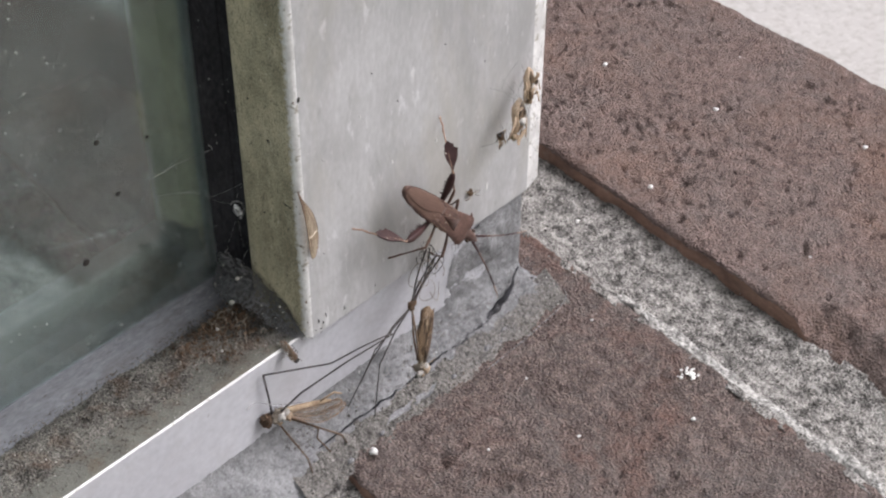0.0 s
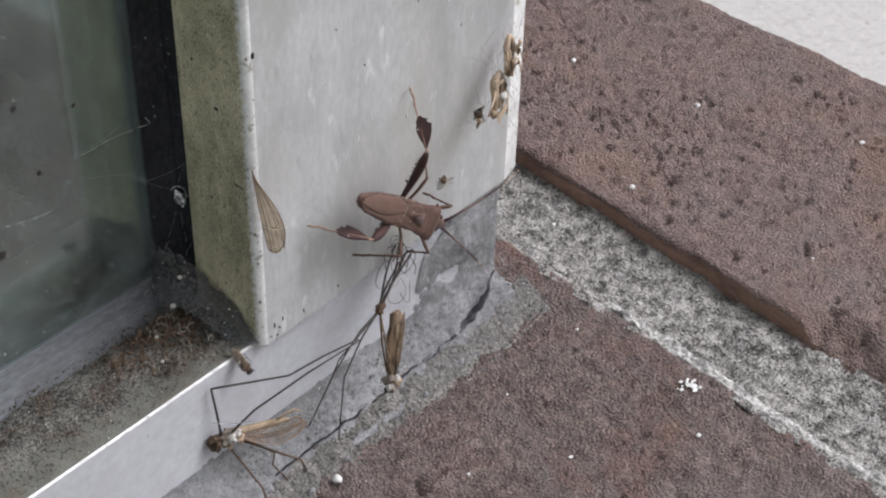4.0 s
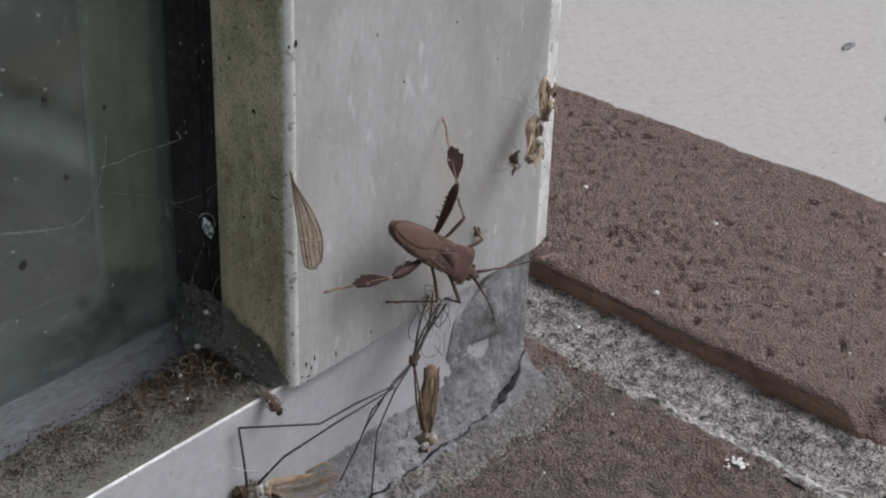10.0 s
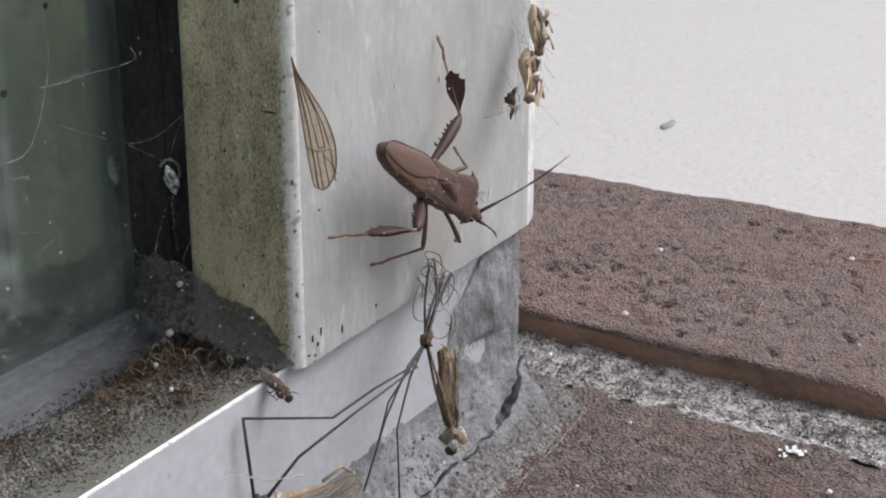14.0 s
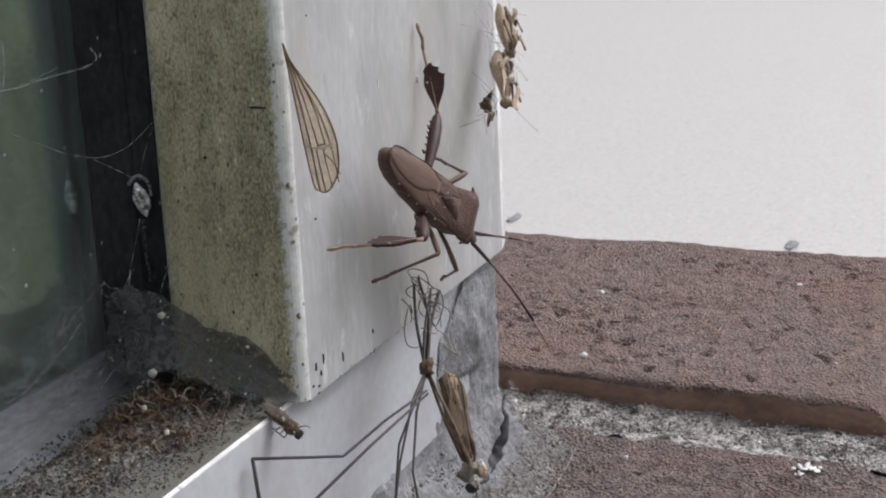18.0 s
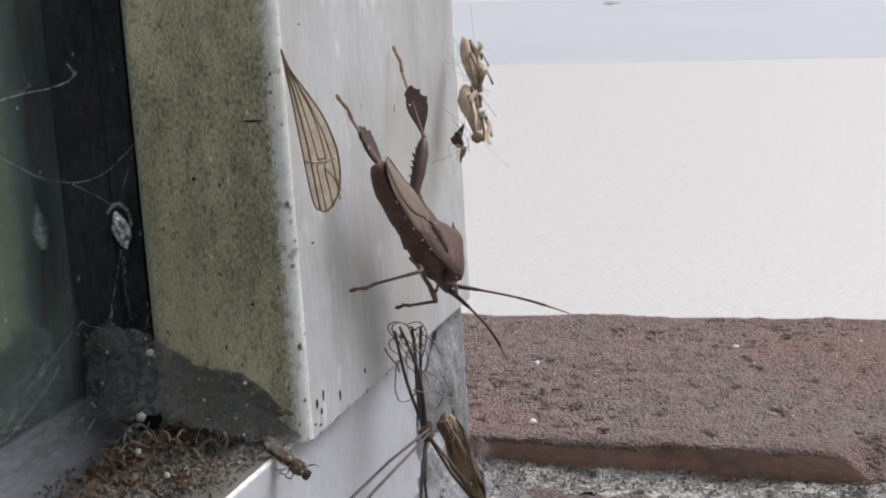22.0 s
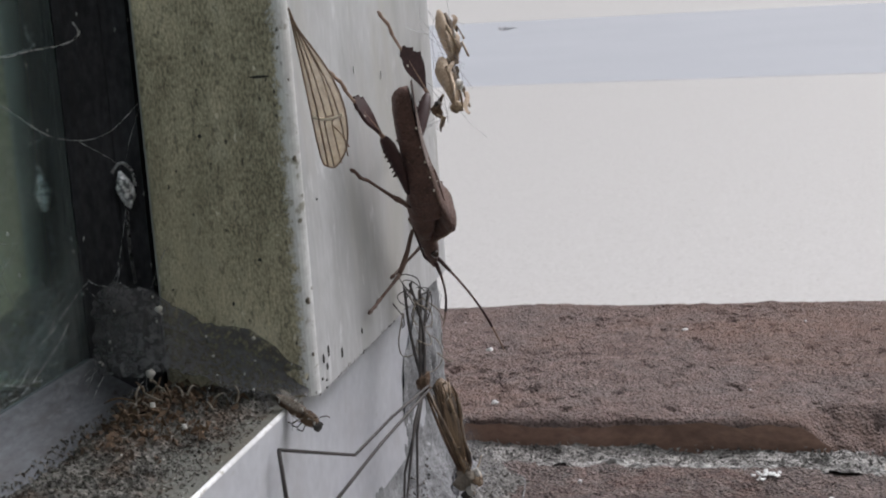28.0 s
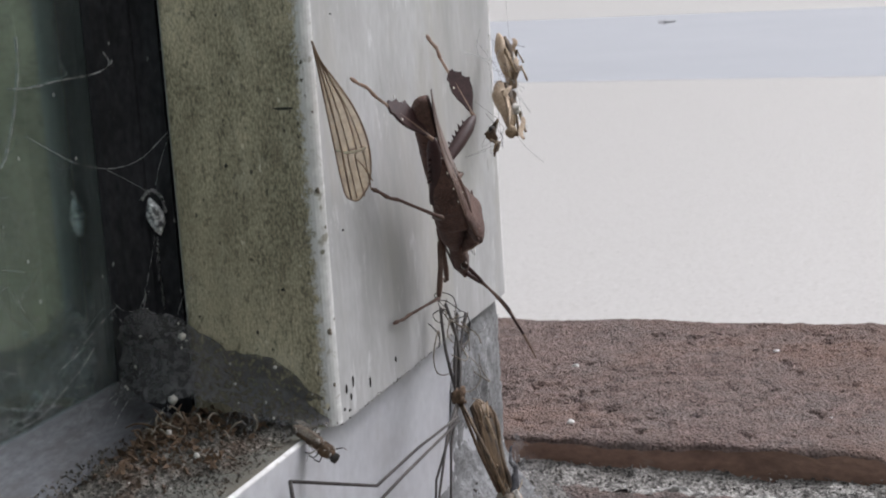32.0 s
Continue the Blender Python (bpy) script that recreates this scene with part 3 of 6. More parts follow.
def build_window():
    """Corner post, bottom rail, gaskets and pane of the window."""
    window = thing("window_1", "weathered grey painted metal window frame with dusty dark glass", "window", kind="structure")
    outline = arc(0.09, 0.09, 0.09, 180, 270, 6) + [(2.0, 0.0), (3.95, 0.0)] + [(4.02, 0.004), (4.06, 0.012), (4.30, 0.075), (4.345, 0.10), (4.385, 0.16), (4.40, 0.24)] + [
        (4.40, 0.6), (4.40, 3.0), (0.0, 3.0), (0.0, 2.4), (0.35, 2.35), (0.35, 1.06), (0.12, 1.045)] + arc(0.07, 0.955, 0.07, 110, 180, 4)
    bm = extruded(outline, lambda p, q, s: (p, q, s), 0.0, 210.0)
    for f in bm.faces:
        n, c = f.normal, f.calc_center_median()
        if n.x < -0.85 and c.x < 0.05 and c.y < 1.15:
            f.material_index = 1
        elif c.y < 0.095 and c.x < 0.095:
            f.material_index = 2
        elif c.x > 3.9 and c.y < 0.5:
            f.material_index = 2 if n.x > 0.12 else 0
    part("corner_post", bm, [M_PAINT, M_GRIME, M_EDGE], window, "pale grey front, grimy olive inner side", smooth=False)

    outline = [(0.115, -1.24)] + arc(0.137, -0.022, 0.022, 180, 90, 4) + [(0.6, -0.01), (1.25, -0.03), (1.25, -0.35), (2.4, -0.35), (2.4, 0.0), (3.2, 0.0), (3.2, -1.24)]
    bm = extruded(outline, lambda p, q, s: (s, p, q), -120.0, 3.9)
    for f in bm.faces:
        c, n = f.calc_center_median(), f.normal
        f.material_index = 1 if c.z > -0.034 and c.y < 0.16 and abs(n.x) < 0.5 else 2 if n.z > 0.9 and 0.16 < c.y < 1.25 else 0
    part("bottom_rail", bm, [M_RAIL, M_EDGE, M_LEDGE], window, "pale painted bottom rail with a bright worn edge", smooth=False)

    outline = [(0.34, 1.085), (0.13, 1.085), (0.115, 1.17), (0.07, 1.23), (0.045, 1.235), (-0.02, 1.29), (-0.09, 1.34), (-0.10, 1.365), (-0.15, 1.40), (-0.165, 1.445), (0.34, 1.445)]

    def wavy(p, q, s):
        w = 0.03 * noise.noise(Vector((s * 0.8, 2.0, 0))) if p < 0 else 0.0
        return (p + w, q, s)
    part("gasket", extruded(outline, wavy, 0.0, 210.0, 160), M_RUBBER_CRACK, window, "black rubber glazing gasket", smooth=False)
    outline = [(1.24, -0.33), (1.17, -0.02), (1.25, 0.07), (1.35, 0.19), (1.42, 0.315), (1.445, 0.32), (1.445, -0.33)]
    part("bottom_gasket", extruded(outline, lambda p, q, s: (s, p, q), -120.0, 0.33, 40), M_BEAD, window, "dusty grey bottom gasket", smooth=False)
    pane = part("pane", slab(-119, 1.449, -0.3, 0.33, 1.62, 209), M_GLASS, window, "dusty dark window glass", smooth=False)
    pane.visible_shadow = False


def build_sealant():
    """The grey sealant cove between rail and sill, raised to a block under the post's outer end."""
    def place(u, v):
        x = -9 + 13.02 * min(1.0, u / 0.94)
        turn = max(0.0, (u - 0.94) / 0.06)
        k = 0.66 * step(2.45, 2.72, x) + 0.34 * step(2.7, 3.4, x)
        top, wall = -1.2 + k * 1.16, 0.13 - 0.02 * k
        out = -0.36 + 0.05 * noise.noise(Vector((x * 1.3, 0, 0)))
        cove = 0.75 + 0.08 * noise.noise(Vector((x * 2.0, 5, 0)))
        if v < 0.35:
            s = v / 0.35
            y, z = wall - 0.02 * s, top + (min(-1.25, top) - top) * s
        else:
            s = (v - 0.35) / 0.65
            base = min(-1.25, top)
            y = wall - 0.02 + (out - wall) * (s ** 1.15)
            z = base + (-2.16 - base) * (s ** cove)
        p = Vector((x, y, z))
        bump = 0.035 * noise.noise(p * 1.8) + 0.022 * noise.noise(p * 5) + 0.016 * noise.noise(p * 13) + 0.012 * abs(noise.noise(p * 9 + Vector((4, 0, 0)))) + 0.007 * noise.noise(p * 27)
        under = math.exp(-((x - 3.2) / 0.26) ** 2 - ((z + 1.02) / 0.12) ** 2)
        swell = math.exp(-((x - 3.35) / 0.36) ** 2 - ((z + 0.58) / 0.30) ** 2)
        dent = 0.05 * under - 0.12 * swell * step(-1.0, -0.86, z + 0.12 * (x - 3.3)) * (1 + 0.25 * noise.noise(p * 5))
        low = max(0.0, (v - 0.4) / 0.6)
        flare = 0.62 * low ** 1.6 * min(1.0, max(0.0, (x - 3.3) / 0.72)) ** 1.5
        return (x + flare + 0.05 * turn * (1 - turn), y - bump + dent + 1.3 * turn * turn, z + bump * 0.5)
    caulk = tagged(part("sealant", sheet(560, 90, place), M_CAULK, None), "cracked grey sealant between window rail and brick", "sealant", kind="structure")
    # The shade inside this crack is a black tube on the surface.
    bm = bmesh.new()
    crack = curve_through([(2.9, -0.13, -1.80), (3.15, -0.12, -1.76), (3.38, -0.11, -1.68), (3.58, -0.09, -1.54), (3.9, -0.02, -1.38)], 6)
    tube(bm, [p + noise.noise_vector(p * 7) * 0.06 for p in crack], [0.014 + 0.06 * math.sin(math.pi * i / (len(crack) - 1)) ** 2 * (0.5 + abs(noise.noise(Vector((i * 0.7, 2, 0))))) for i in range(len(crack))], 6)
    part("crack", bm, M_RUBBER_CRACK, caulk, "dark open crack")
    # a lumpy skirt of spilt sealant on the brick, split from the cove by a ragged crack
    def skirt(u, v):
        x = -0.6 + 5.1 * u
        wide = 0.48 + 0.07 * noise.noise(Vector((x * 1.7, 3, 0))) + 0.05 * noise.noise(Vector((x * 5, 8, 0))) - 0.05 * max(0.0, x - 3.4)
        y = -0.12 - wide * v + 0.10 * max(0.0, x - 3.5) * (1 - v)
        p = Vector((x, y, 2.0))
        z = -1.83 - 0.25 * v ** 0.85 + 0.08 * max(0.0, x - 3.5) * (1 - v)
        ledge = 0.05 * step(0.45, 0.6, v + 0.3 * noise.noise(Vector((x * 2.2, 1, 0))))
        return (x, y, z - ledge + 0.03 * noise.noise(p * 3) + 0.024 * noise.noise(p * 8) + 0.015 * noise.noise(p * 19))
    part("sealant_skirt", sheet(420, 40, skirt), M_SKIRT, caulk, "rough dusty spill of sealant on the brick")
    # Black tube again stands for the shade in the long crack.
    bm = bmesh.new()
    crack = curve_through([(-0.4, -0.14, -1.83), (0.6, -0.14, -1.82), (1.4, -0.145, -1.83), (2.05, -0.146, -1.81), (2.7, -0.135, -1.81), (3.0, -0.13, -1.79)], 16)
    tube(bm, [p + noise.noise_vector(p * 4) * 0.05 + noise.noise_vector(p * 11) * 0.025 for p in crack], [0.012 + 0.022 * abs(noise.noise(p * 3)) for p in crack], 5)
    part("crack", bm, M_RUBBER_CRACK, caulk, "dark open crack")
    random.seed(17)
    bm, pale = bmesh.new(), bmesh.new()
    for k in range(4200):
        u, v = random.random() ** 0.8, random.random()
        x, y, z = skirt(u, v) if k % 3 else (random.uniform(-0.5, 3.4), 0, 0)
        if not k % 3:
            y = random.uniform(-0.13, 0.08)
            z = -1.25 - 0.93 * ((0.11 - y) / 0.49) ** 0.65 + 0.01
        grain(bm if random.random() < 0.62 else pale, (x, y, z + 0.004), random.uniform(0.006, 0.022))
    tagged(part("sealant_grit", bm, M_DIRT, None, smooth=False), "dark grit stuck to the sealant", "grit", kind="stuff")
    tagged(part("sealant_dust", pale, M_MORTAR, None, smooth=False), "pale sand grains stuck to the sealant", "sand", kind="stuff")
    # skins of old sealant, torn and lifted
    for a, w in (([(0.9, -0.3, -2.02), (1.6, -0.33, -2.0), (2.4, -0.31, -2.03), (3.2, -0.33, -2.05)], 0.05),):
        pts = curve_through(a, 8)
        bm = sheet(len(pts) - 1, 4, lambda u, v: Vector(pts[round(u * (len(pts) - 1))]) + Vector((0, -0.06 * math.sin(v * 3.1), (v - 0.5) * 2 * w)) + noise.noise_vector(Vector(pts[round(u * (len(pts) - 1))]) * 5 + Vector((0, 0, v * 4))) * 0.04)
        part("torn_skin", bm, M_CAULK, caulk, "lifted strip of old sealant")


def build_room():
    """The room behind the glass, coloured as unlit, and the unseen building that closes the place."""
    tagged(part("room_floor", slab(-120, 3.4, -6, 2.9, 400, -4), M_ROOM_SHADE, None, smooth=False), "dark floor of the unlit room", "floor", kind="structure")
    tagged(part("wall_north", slab(-121, 400, -15, 4.0, 412, 320), M_ROOM_SHADE, None, smooth=False), "dark rear wall of the unlit room", "wall", kind="structure")
    # Unseen wall, added so no bright face shows through the glass.
    tagged(part("wall_east", slab(3.2, 3.08, -15, 4.2, 412, 320), M_ROOM_SHADE, None, smooth=False), "plain side wall of the building", "wall", kind="structure")
    tagged(part("wall_west", slab(-133, 0.3, -15, -121, 412, 320), M_ROOM_SHADE, None, smooth=False), "plain wall beside the window", "wall", kind="structure")
    tagged(part("wall_south", slab(-121, 0.3, 210.5, 4.2, 11, 320), M_ROOM_SHADE, None, smooth=False), "plain wall above the window", "wall", kind="structure")
    tagged(part("ceiling", slab(-133, 0.3, 320.5, 4.2, 412, 330), M_ROOM_SHADE, None, smooth=False), "dark ceiling of the unlit room", "ceiling", kind="structure")


build_ground()
build_window()
build_sealant()
build_room()


# ---------------------------------------------------------------- the leaf-footed bug
M_BUG = surface("brown_bug_shell", (0.055, 0.032, 0.0275), (0.162, 0.091, 0.073), 0.12, 1.4, 0.75, 0.0, 1.0, 0.07,
                specks=(((0.028, 0.017, 0.015), 0.25, 0.28), ((0.30, 0.215, 0.165), 0.35, 0.05)), grit=0.2, sheen=0.08)
M_BUG_DARK = surface("dark_bug_leg", (0.027, 0.0138, 0.0145), (0.068, 0.034, 0.033), 0.15, 1.5, 0.5, 0.0, 0.5, 0.03)
M_BUG_LEG = surface("brown_bug_leg", (0.07, 0.043, 0.034), (0.155, 0.095, 0.075), 0.2, 2, 0.5, 0.0, 0.3, 0.02)
M_BUG_PALE = surface("tan_bug_leg", (0.20, 0.125, 0.088), (0.36, 0.245, 0.18), 0.2, 2, 0.5, 0.0, 0.3, 0.02)
M_BUG_WING = surface("tan_wing_membrane", (0.12, 0.072, 0.057), (0.195, 0.122, 0.098), 0.2, 3, 0.34, 0.0, 0.5, 0.04, stretch=(0.15, 1, 1), sheen=0.06)
M_BUG_SPOT = surface("cream_spot", (0.55, 0.5, 0.42), (0.7, 0.65, 0.56), 0.3, 2, 0.6, 0.0, 0.0)
M_BUG_RIM = surface("tan_shield_rim", (0.17, 0.11, 0.08), (0.28, 0.19, 0.14), 0.2, 2, 0.7, 0.0, 0.3, 0.02)
M_EYE = surface("dark_eye", (0.02, 0.012, 0.01), (0.05, 0.03, 0.02), 0.2, 1, 0.2, 0.0, 0.0)

# leg: hip in the bug's space (x ahead from the tip of its head, y to its left, z off its back), femur and lower leg lengths
LEGS = {
    "left_hind": ((-0.97, 0.09, -0.09), 0.74, 0.72), "right_hind": ((-0.97, -0.09, -0.09), 0.74, 0.70),
    "left_middle": ((-0.81, 0.09, -0.11), 0.40, 0.50), "right_middle": ((-0.81, -0.09, -0.11), 0.42, 0.54),
    "left_front": ((-0.50, 0.06, -0.12), 0.39, 0.50), "right_front": ((-0.50, -0.06, -0.12), 0.41, 0.54),
}
# the back: x, height of the abdomen's sharp edge, half width, rise of the back above it, depth of the belly below it
BACK = [(-1.98, 0.075, 0.045, 0.010, 0.10), (-1.95, 0.075, 0.075, 0.014, 0.155), (-1.88, 0.074, 0.112, 0.018, 0.195), (-1.76, 0.074, 0.150, 0.024, 0.218), (-1.6, 0.08, 0.180, 0.032, 0.228),
        (-1.4, 0.09, 0.205, 0.045, 0.24), (-1.2, 0.10, 0.217, 0.065, 0.255), (-1.0, 0.11, 0.218, 0.098, 0.275), (-0.85, 0.118, 0.213, 0.13, 0.288), (-0.7, 0.125, 0.20, 0.15, 0.29)]


def shell(sections, seg=24, up=2.6, low=2.6):
    """A body along x of boxy sections (x, edge height, half width, rise, depth)."""
    bm = bmesh.new()
    rings = []
    fine = [tuple(p + (q - p) * i / 6 for p, q in zip(a, b)) for a, b in zip(sections, sections[1:]) for i in range(6)] + [sections[-1]]
    for x, z, w, h, d in fine:
        ring = []
        for k in range(seg):
            a = 2 * math.pi * k / seg
            c, s = math.cos(a), math.sin(a)
            n = up if s > 0 else low
            p = Vector((x, w * math.copysign(abs(c) ** (2 / n), c), z + (h if s > 0 else d) * math.copysign(abs(s) ** (2 / n), s)))
            dent = 0.011 * noise.noise(p * 9) + 0.010 * noise.noise(p * 24) + 0.003 * noise.noise(p * 50)
            ring.append(bm.verts.new(p + Vector((0, c, s)) * dent))
        rings.append(ring)
    for r0, r1 in zip(rings, rings[1:]):
        for k in range(seg):
            bm.faces.new((r0[k], r1[k], r1[(k + 1) % seg], r0[(k + 1) % seg]))
    bm.faces.new(rings[0])
    bm.faces.new(rings[-1][::-1])
    bmesh.ops.recalc_face_normals(bm, faces=list(bm.faces))
    return bm


def back_at(x, y):
    """Height of the back."""
    for (x0, z0, w0, h0, _), (x1, z1, w1, h1, _) in zip(BACK, BACK[1:]):
        if x <= x1 or x1 == BACK[-1][0]:
            k = min(1, max(0, (x - x0) / (x1 - x0)))
            w, z, h = w0 + (w1 - w0) * k, z0 + (z1 - z0) * k, h0 + (h1 - h0) * k
            return w, z + h * max(0.0, 1 - min(1, abs(y) / w) ** 2.0) ** (1 / 2.0)


def wing_patch(x0, x1, inner, outer, lift, side, nu=14, nv=8, thick=0.007, rise=0.0, least=0.0):
    """A thin plate lying on the back between two lines y(u), with faint veins as ridges."""
    bm = bmesh.new()
    top, low = [], []
    for i in range(nu + 1):
        u = i / nu
        x = x0 + (x1 - x0) * u
        a, b = inner(u), outer(u)
        rt, rl = [], []
        for j in range(nv + 1):
            y = a + (b - a) * j / nv
            w, z = back_at(x, y * 0.96)
            z += lift + (0.003 if j in (2, 5, 7) else 0.0) + rise * max(0.0, (-1.3 - x) / 0.8) ** 1.6
            w = max(w, least)
            rt.append(bm.verts.new((x, side * y * (w / 0.2), z + thick * (0.3 if j in (0, nv) or i in (0, nu) else 1.0))))
            rl.append(bm.verts.new((x, side * y * (w / 0.2), z)))
        top.append(rt)
        low.append(rl)
    for i in range(nu):
        for j in range(nv):
            bm.faces.new((top[i][j], top[i + 1][j], top[i + 1][j + 1], top[i][j + 1]))
            bm.faces.new((low[i][j + 1], low[i + 1][j + 1], low[i + 1][j], low[i][j]))
    for i in range(nu):
        bm.faces.new((top[i][0], low[i][0], low[i + 1][0], top[i + 1][0]))
        bm.faces.new((top[i + 1][nv], low[i + 1][nv], low[i][nv], top[i][nv]))
    for j in range(nv):
        bm.faces.new((top[0][j + 1], low[0][j + 1], low[0][j], top[0][j]))
        bm.faces.new((top[nu][j], low[nu][j], low[nu][j + 1], top[nu][j + 1]))
    bmesh.ops.recalc_face_normals(bm, faces=list(bm.faces))
    return bm


def build_bug():
    bug = thing("leaf_footed_bug", "reddish-brown leaf-footed bug walking on the grey window post", "insect")
    body = part("abdomen", shell(BACK, 40, 2.0, 3.6), M_BUG, bug)
    for x in (-1.82, -1.64, -1.45, -1.27, -1.1):  # seams between the abdomen's rings, down both sides
        for s in (1, -1):
            w, z = back_at(x, 0.2)
            bm = bmesh.new()
            tube(bm, [(x, s * w * 0.995, z - 0.015), (x + 0.01, s * w * 0.992, z - 0.05), (x + 0.015, s * w * 0.97, z - 0.09)], [0.003, 0.005, 0.003], 5)
            part("ring_seam", bm, M_BUG_DARK, body)
    for s in (1, -1):  # pale marks along the sharp abdomen edge
        for x, r in ((-1.70, 0.013), (-1.52, 0.008), (-1.37, 0.012), (-1.2, 0.008), (-1.05, 0.010)):
            w, z = back_at(x, 0.2)
            part("edge_spot", ball(x, s * w * 0.99, z + 0.004, r * 1.3, 0.012, r, 4, 6), M_BUG_SPOT, body, "small cream spot")
    part("thorax", shell([(-1.05, 0.02, 0.15, 0.06, 0.16), (-0.9, 0.01, 0.19, 0.1, 0.18), (-0.7, 0.0, 0.20, 0.18, 0.20), (-0.52, -0.02, 0.16, 0.13, 0.17), (-0.4, -0.02, 0.115, 0.06, 0.11)], 20, 2, 2.4), M_BUG, bug)
    pron = part("pronotum", shell([(-0.92, 0.165, 0.18, 0.035, 0.04), (-0.82, 0.195, 0.228, 0.055, 0.08), (-0.71, 0.235, 0.252, 0.075, 0.12), (-0.62, 0.27, 0.268, 0.09, 0.14), (-0.58, 0.265, 0.26, 0.09, 0.15), (-0.51, 0.19, 0.212, 0.08, 0.12),
                                   (-0.44, 0.105, 0.165, 0.07, 0.09), (-0.38, 0.05, 0.13, 0.055, 0.07), (-0.34, 0.03, 0.115, 0.045, 0.06)], 36, 2.6, 1.25), M_BUG, bug, "rough brown humped shield")
    for s in (1, -1):  # pointed shoulders with a pale rim
        bm = bmesh.new()
        tube(bm, [(-0.56, s * 0.18, 0.25), (-0.60, s * 0.225, 0.262), (-0.64, s * 0.27, 0.27), (-0.68, s * 0.305, 0.278)], [0.05, 0.04, 0.022, 0.006], 8)
        part("shoulder", bm, M_BUG, pron)
        bm = bmesh.new()
        tube(bm, [(-0.37, s * 0.12, 0.045), (-0.44, s * 0.165, 0.11), (-0.50, s * 0.21, 0.185), (-0.58, s * 0.255, 0.26), (-0.67, s * 0.298, 0.277)], [0.008, 0.010, 0.011, 0.010, 0.006], 6)
        part("shield_rim", bm, M_BUG_RIM, pron, "paler tan rim")
    part("scutellum", extruded([(-0.80, 0.115), (-0.80, -0.115), (-1.08, -0.012), (-1.08, 0.012)], lambda p, q, r: (p, q, r + back_at(p, q)[1] + 0.018), -0.02, 0.008), M_BUG, bug, "small triangular plate")
    for s in (1, -1):  # leathery fore wings, then the smooth tips folded over one another
        bm = wing_patch(-1.30, -0.76, lambda u: 0.02 + 0.10 * max(0.0, (u - 0.42) / 0.58) + 0.07 * max(0.0, 0.25 - u) * 4, lambda u: 0.178 + 0.016 * u, -0.001, s)
        fore = part("fore_wing", bm, M_BUG, bug)
        for line in ([(-0.80, 0.17), (-1.0, 0.15), (-1.2, 0.11), (-1.29, 0.06)], [(-0.80, 0.10), (-0.98, 0.055), (-1.12, 0.03)], [(-0.79, 0.19), (-1.02, 0.192), (-1.26, 0.178)]):
            pts = [(x, s * y * back_at(x, y)[0] / 0.2, back_at(x, y * 0.96)[1] + 0.009) for x, y in line]
            bm = bmesh.new()
            tube(bm, curve_through(pts, 4), 0.0045, 5)
            part("wing_vein", bm, M_BUG_RIM, fore, "fine tan vein")
        for x, y in ((-1.02, 0.075),):
            part("wing_dot", ball(x, s * y, back_at(x, y)[1] + 0.012, 0.012, 0.009, 0.007, 4, 6), M_BUG_SPOT, bug, "tiny cream dot")
        bm = wing_patch(-2.04, -1.14, lambda u: -0.12 * math.sin(math.pi * min(1, u * 1.1 + 0.03)) ** 0.7,
                        lambda u: 0.198 * math.sqrt(max(0.02, 1 - (1 - min(1.0, u / 0.45)) ** 2)) - 0.35 * max(0.0, u - 0.78), 0.006 + 0.003 * s, s, 20, 9, 0.003, 0.05, 0.165)
        tip = part("wing_tip", bm, M_BUG_WING, bug, "smooth tan wing membrane")
        rim = [(-2.04 + 0.9 * u, 0.198 * math.sqrt(max(0.02, 1 - (1 - min(1.0, u / 0.45)) ** 2)) - 0.35 * max(0.0, u - 0.78)) for u in (i / 16 for i in range(17))]
        pts = [(x, s * y * max(back_at(x, y)[0], 0.165) / 0.2, back_at(x, y * 0.96)[1] + 0.009 + 0.003 * s + 0.05 * max(0.0, (-1.3 - x) / 0.8) ** 1.6) for x, y in rim]
        bm = bmesh.new()
        tube(bm, pts, 0.005, 5)
        part("wing_rim", bm, M_BUG_DARK, tip, "dark wing edge")
    head = part("head", shell([(-0.42, 0.0, 0.105, 0.085, 0.13), (-0.27, 0.0, 0.10, 0.085, 0.125), (-0.14, -0.005, 0.085, 0.08, 0.10), (-0.04, -0.01, 0.055, 0.05, 0.06), (0.03, -0.015, 0.02, 0.02, 0.025)], 14, 2.2, 2.2), M_BUG, bug)
    for s in (1, -1):
        part("eye", ball(-0.2, s * 0.098, 0.02, 0.04, 0.034, 0.05), M_EYE, head, "dark bulging eye")
    bm = bmesh.new()
    tube(bm, [(-0.02, 0, -0.05), (-0.1, 0, -0.115), (-0.4, 0, -0.17), (-0.75, 0, -0.20)], [0.02, 0.018, 0.013, 0.007], 6)
    part("beak", bm, M_BUG_DARK, head)

    for ob in bug.children_recursive:
        for v in ob.data.vertices:
            v.co = Vector((v.co.x * 0.965, v.co.y * 0.75, v.co.z * 0.61))

    limbs = {}
    for s, side in ((1, "left"), (-1, "right")):
        ob = None
        for a, b, r0, r1, m in ((0.0, 0.2, 0.018, 0.014, M_BUG_DARK), (0.2, 0.55, 0.010, 0.009, M_BUG_LEG), (0.55, 0.84, 0.009, 0.011, M_BUG_DARK), (0.84, 1.12, 0.009, 0.004, M_BUG_PALE)):
            bm = bmesh.new()
            bow = lambda t: (t, 0, 0.05 * math.sin(math.pi * t / 1.12))
            tube(bm, [bow(a + (b - a) * k / 4) for k in range(5)], [r0 + (r1 - r0) * k / 4 for k in range(5)], 7)
            if ob is None:
                ob = part("antenna", bm, m, bug)
                limbs[side + "_antenna"] = ob
            else:
                part("antenna_segment", bm, m, ob, "tan tip segment" if m is M_BUG_PALE else "")
    rng = random.Random(8)
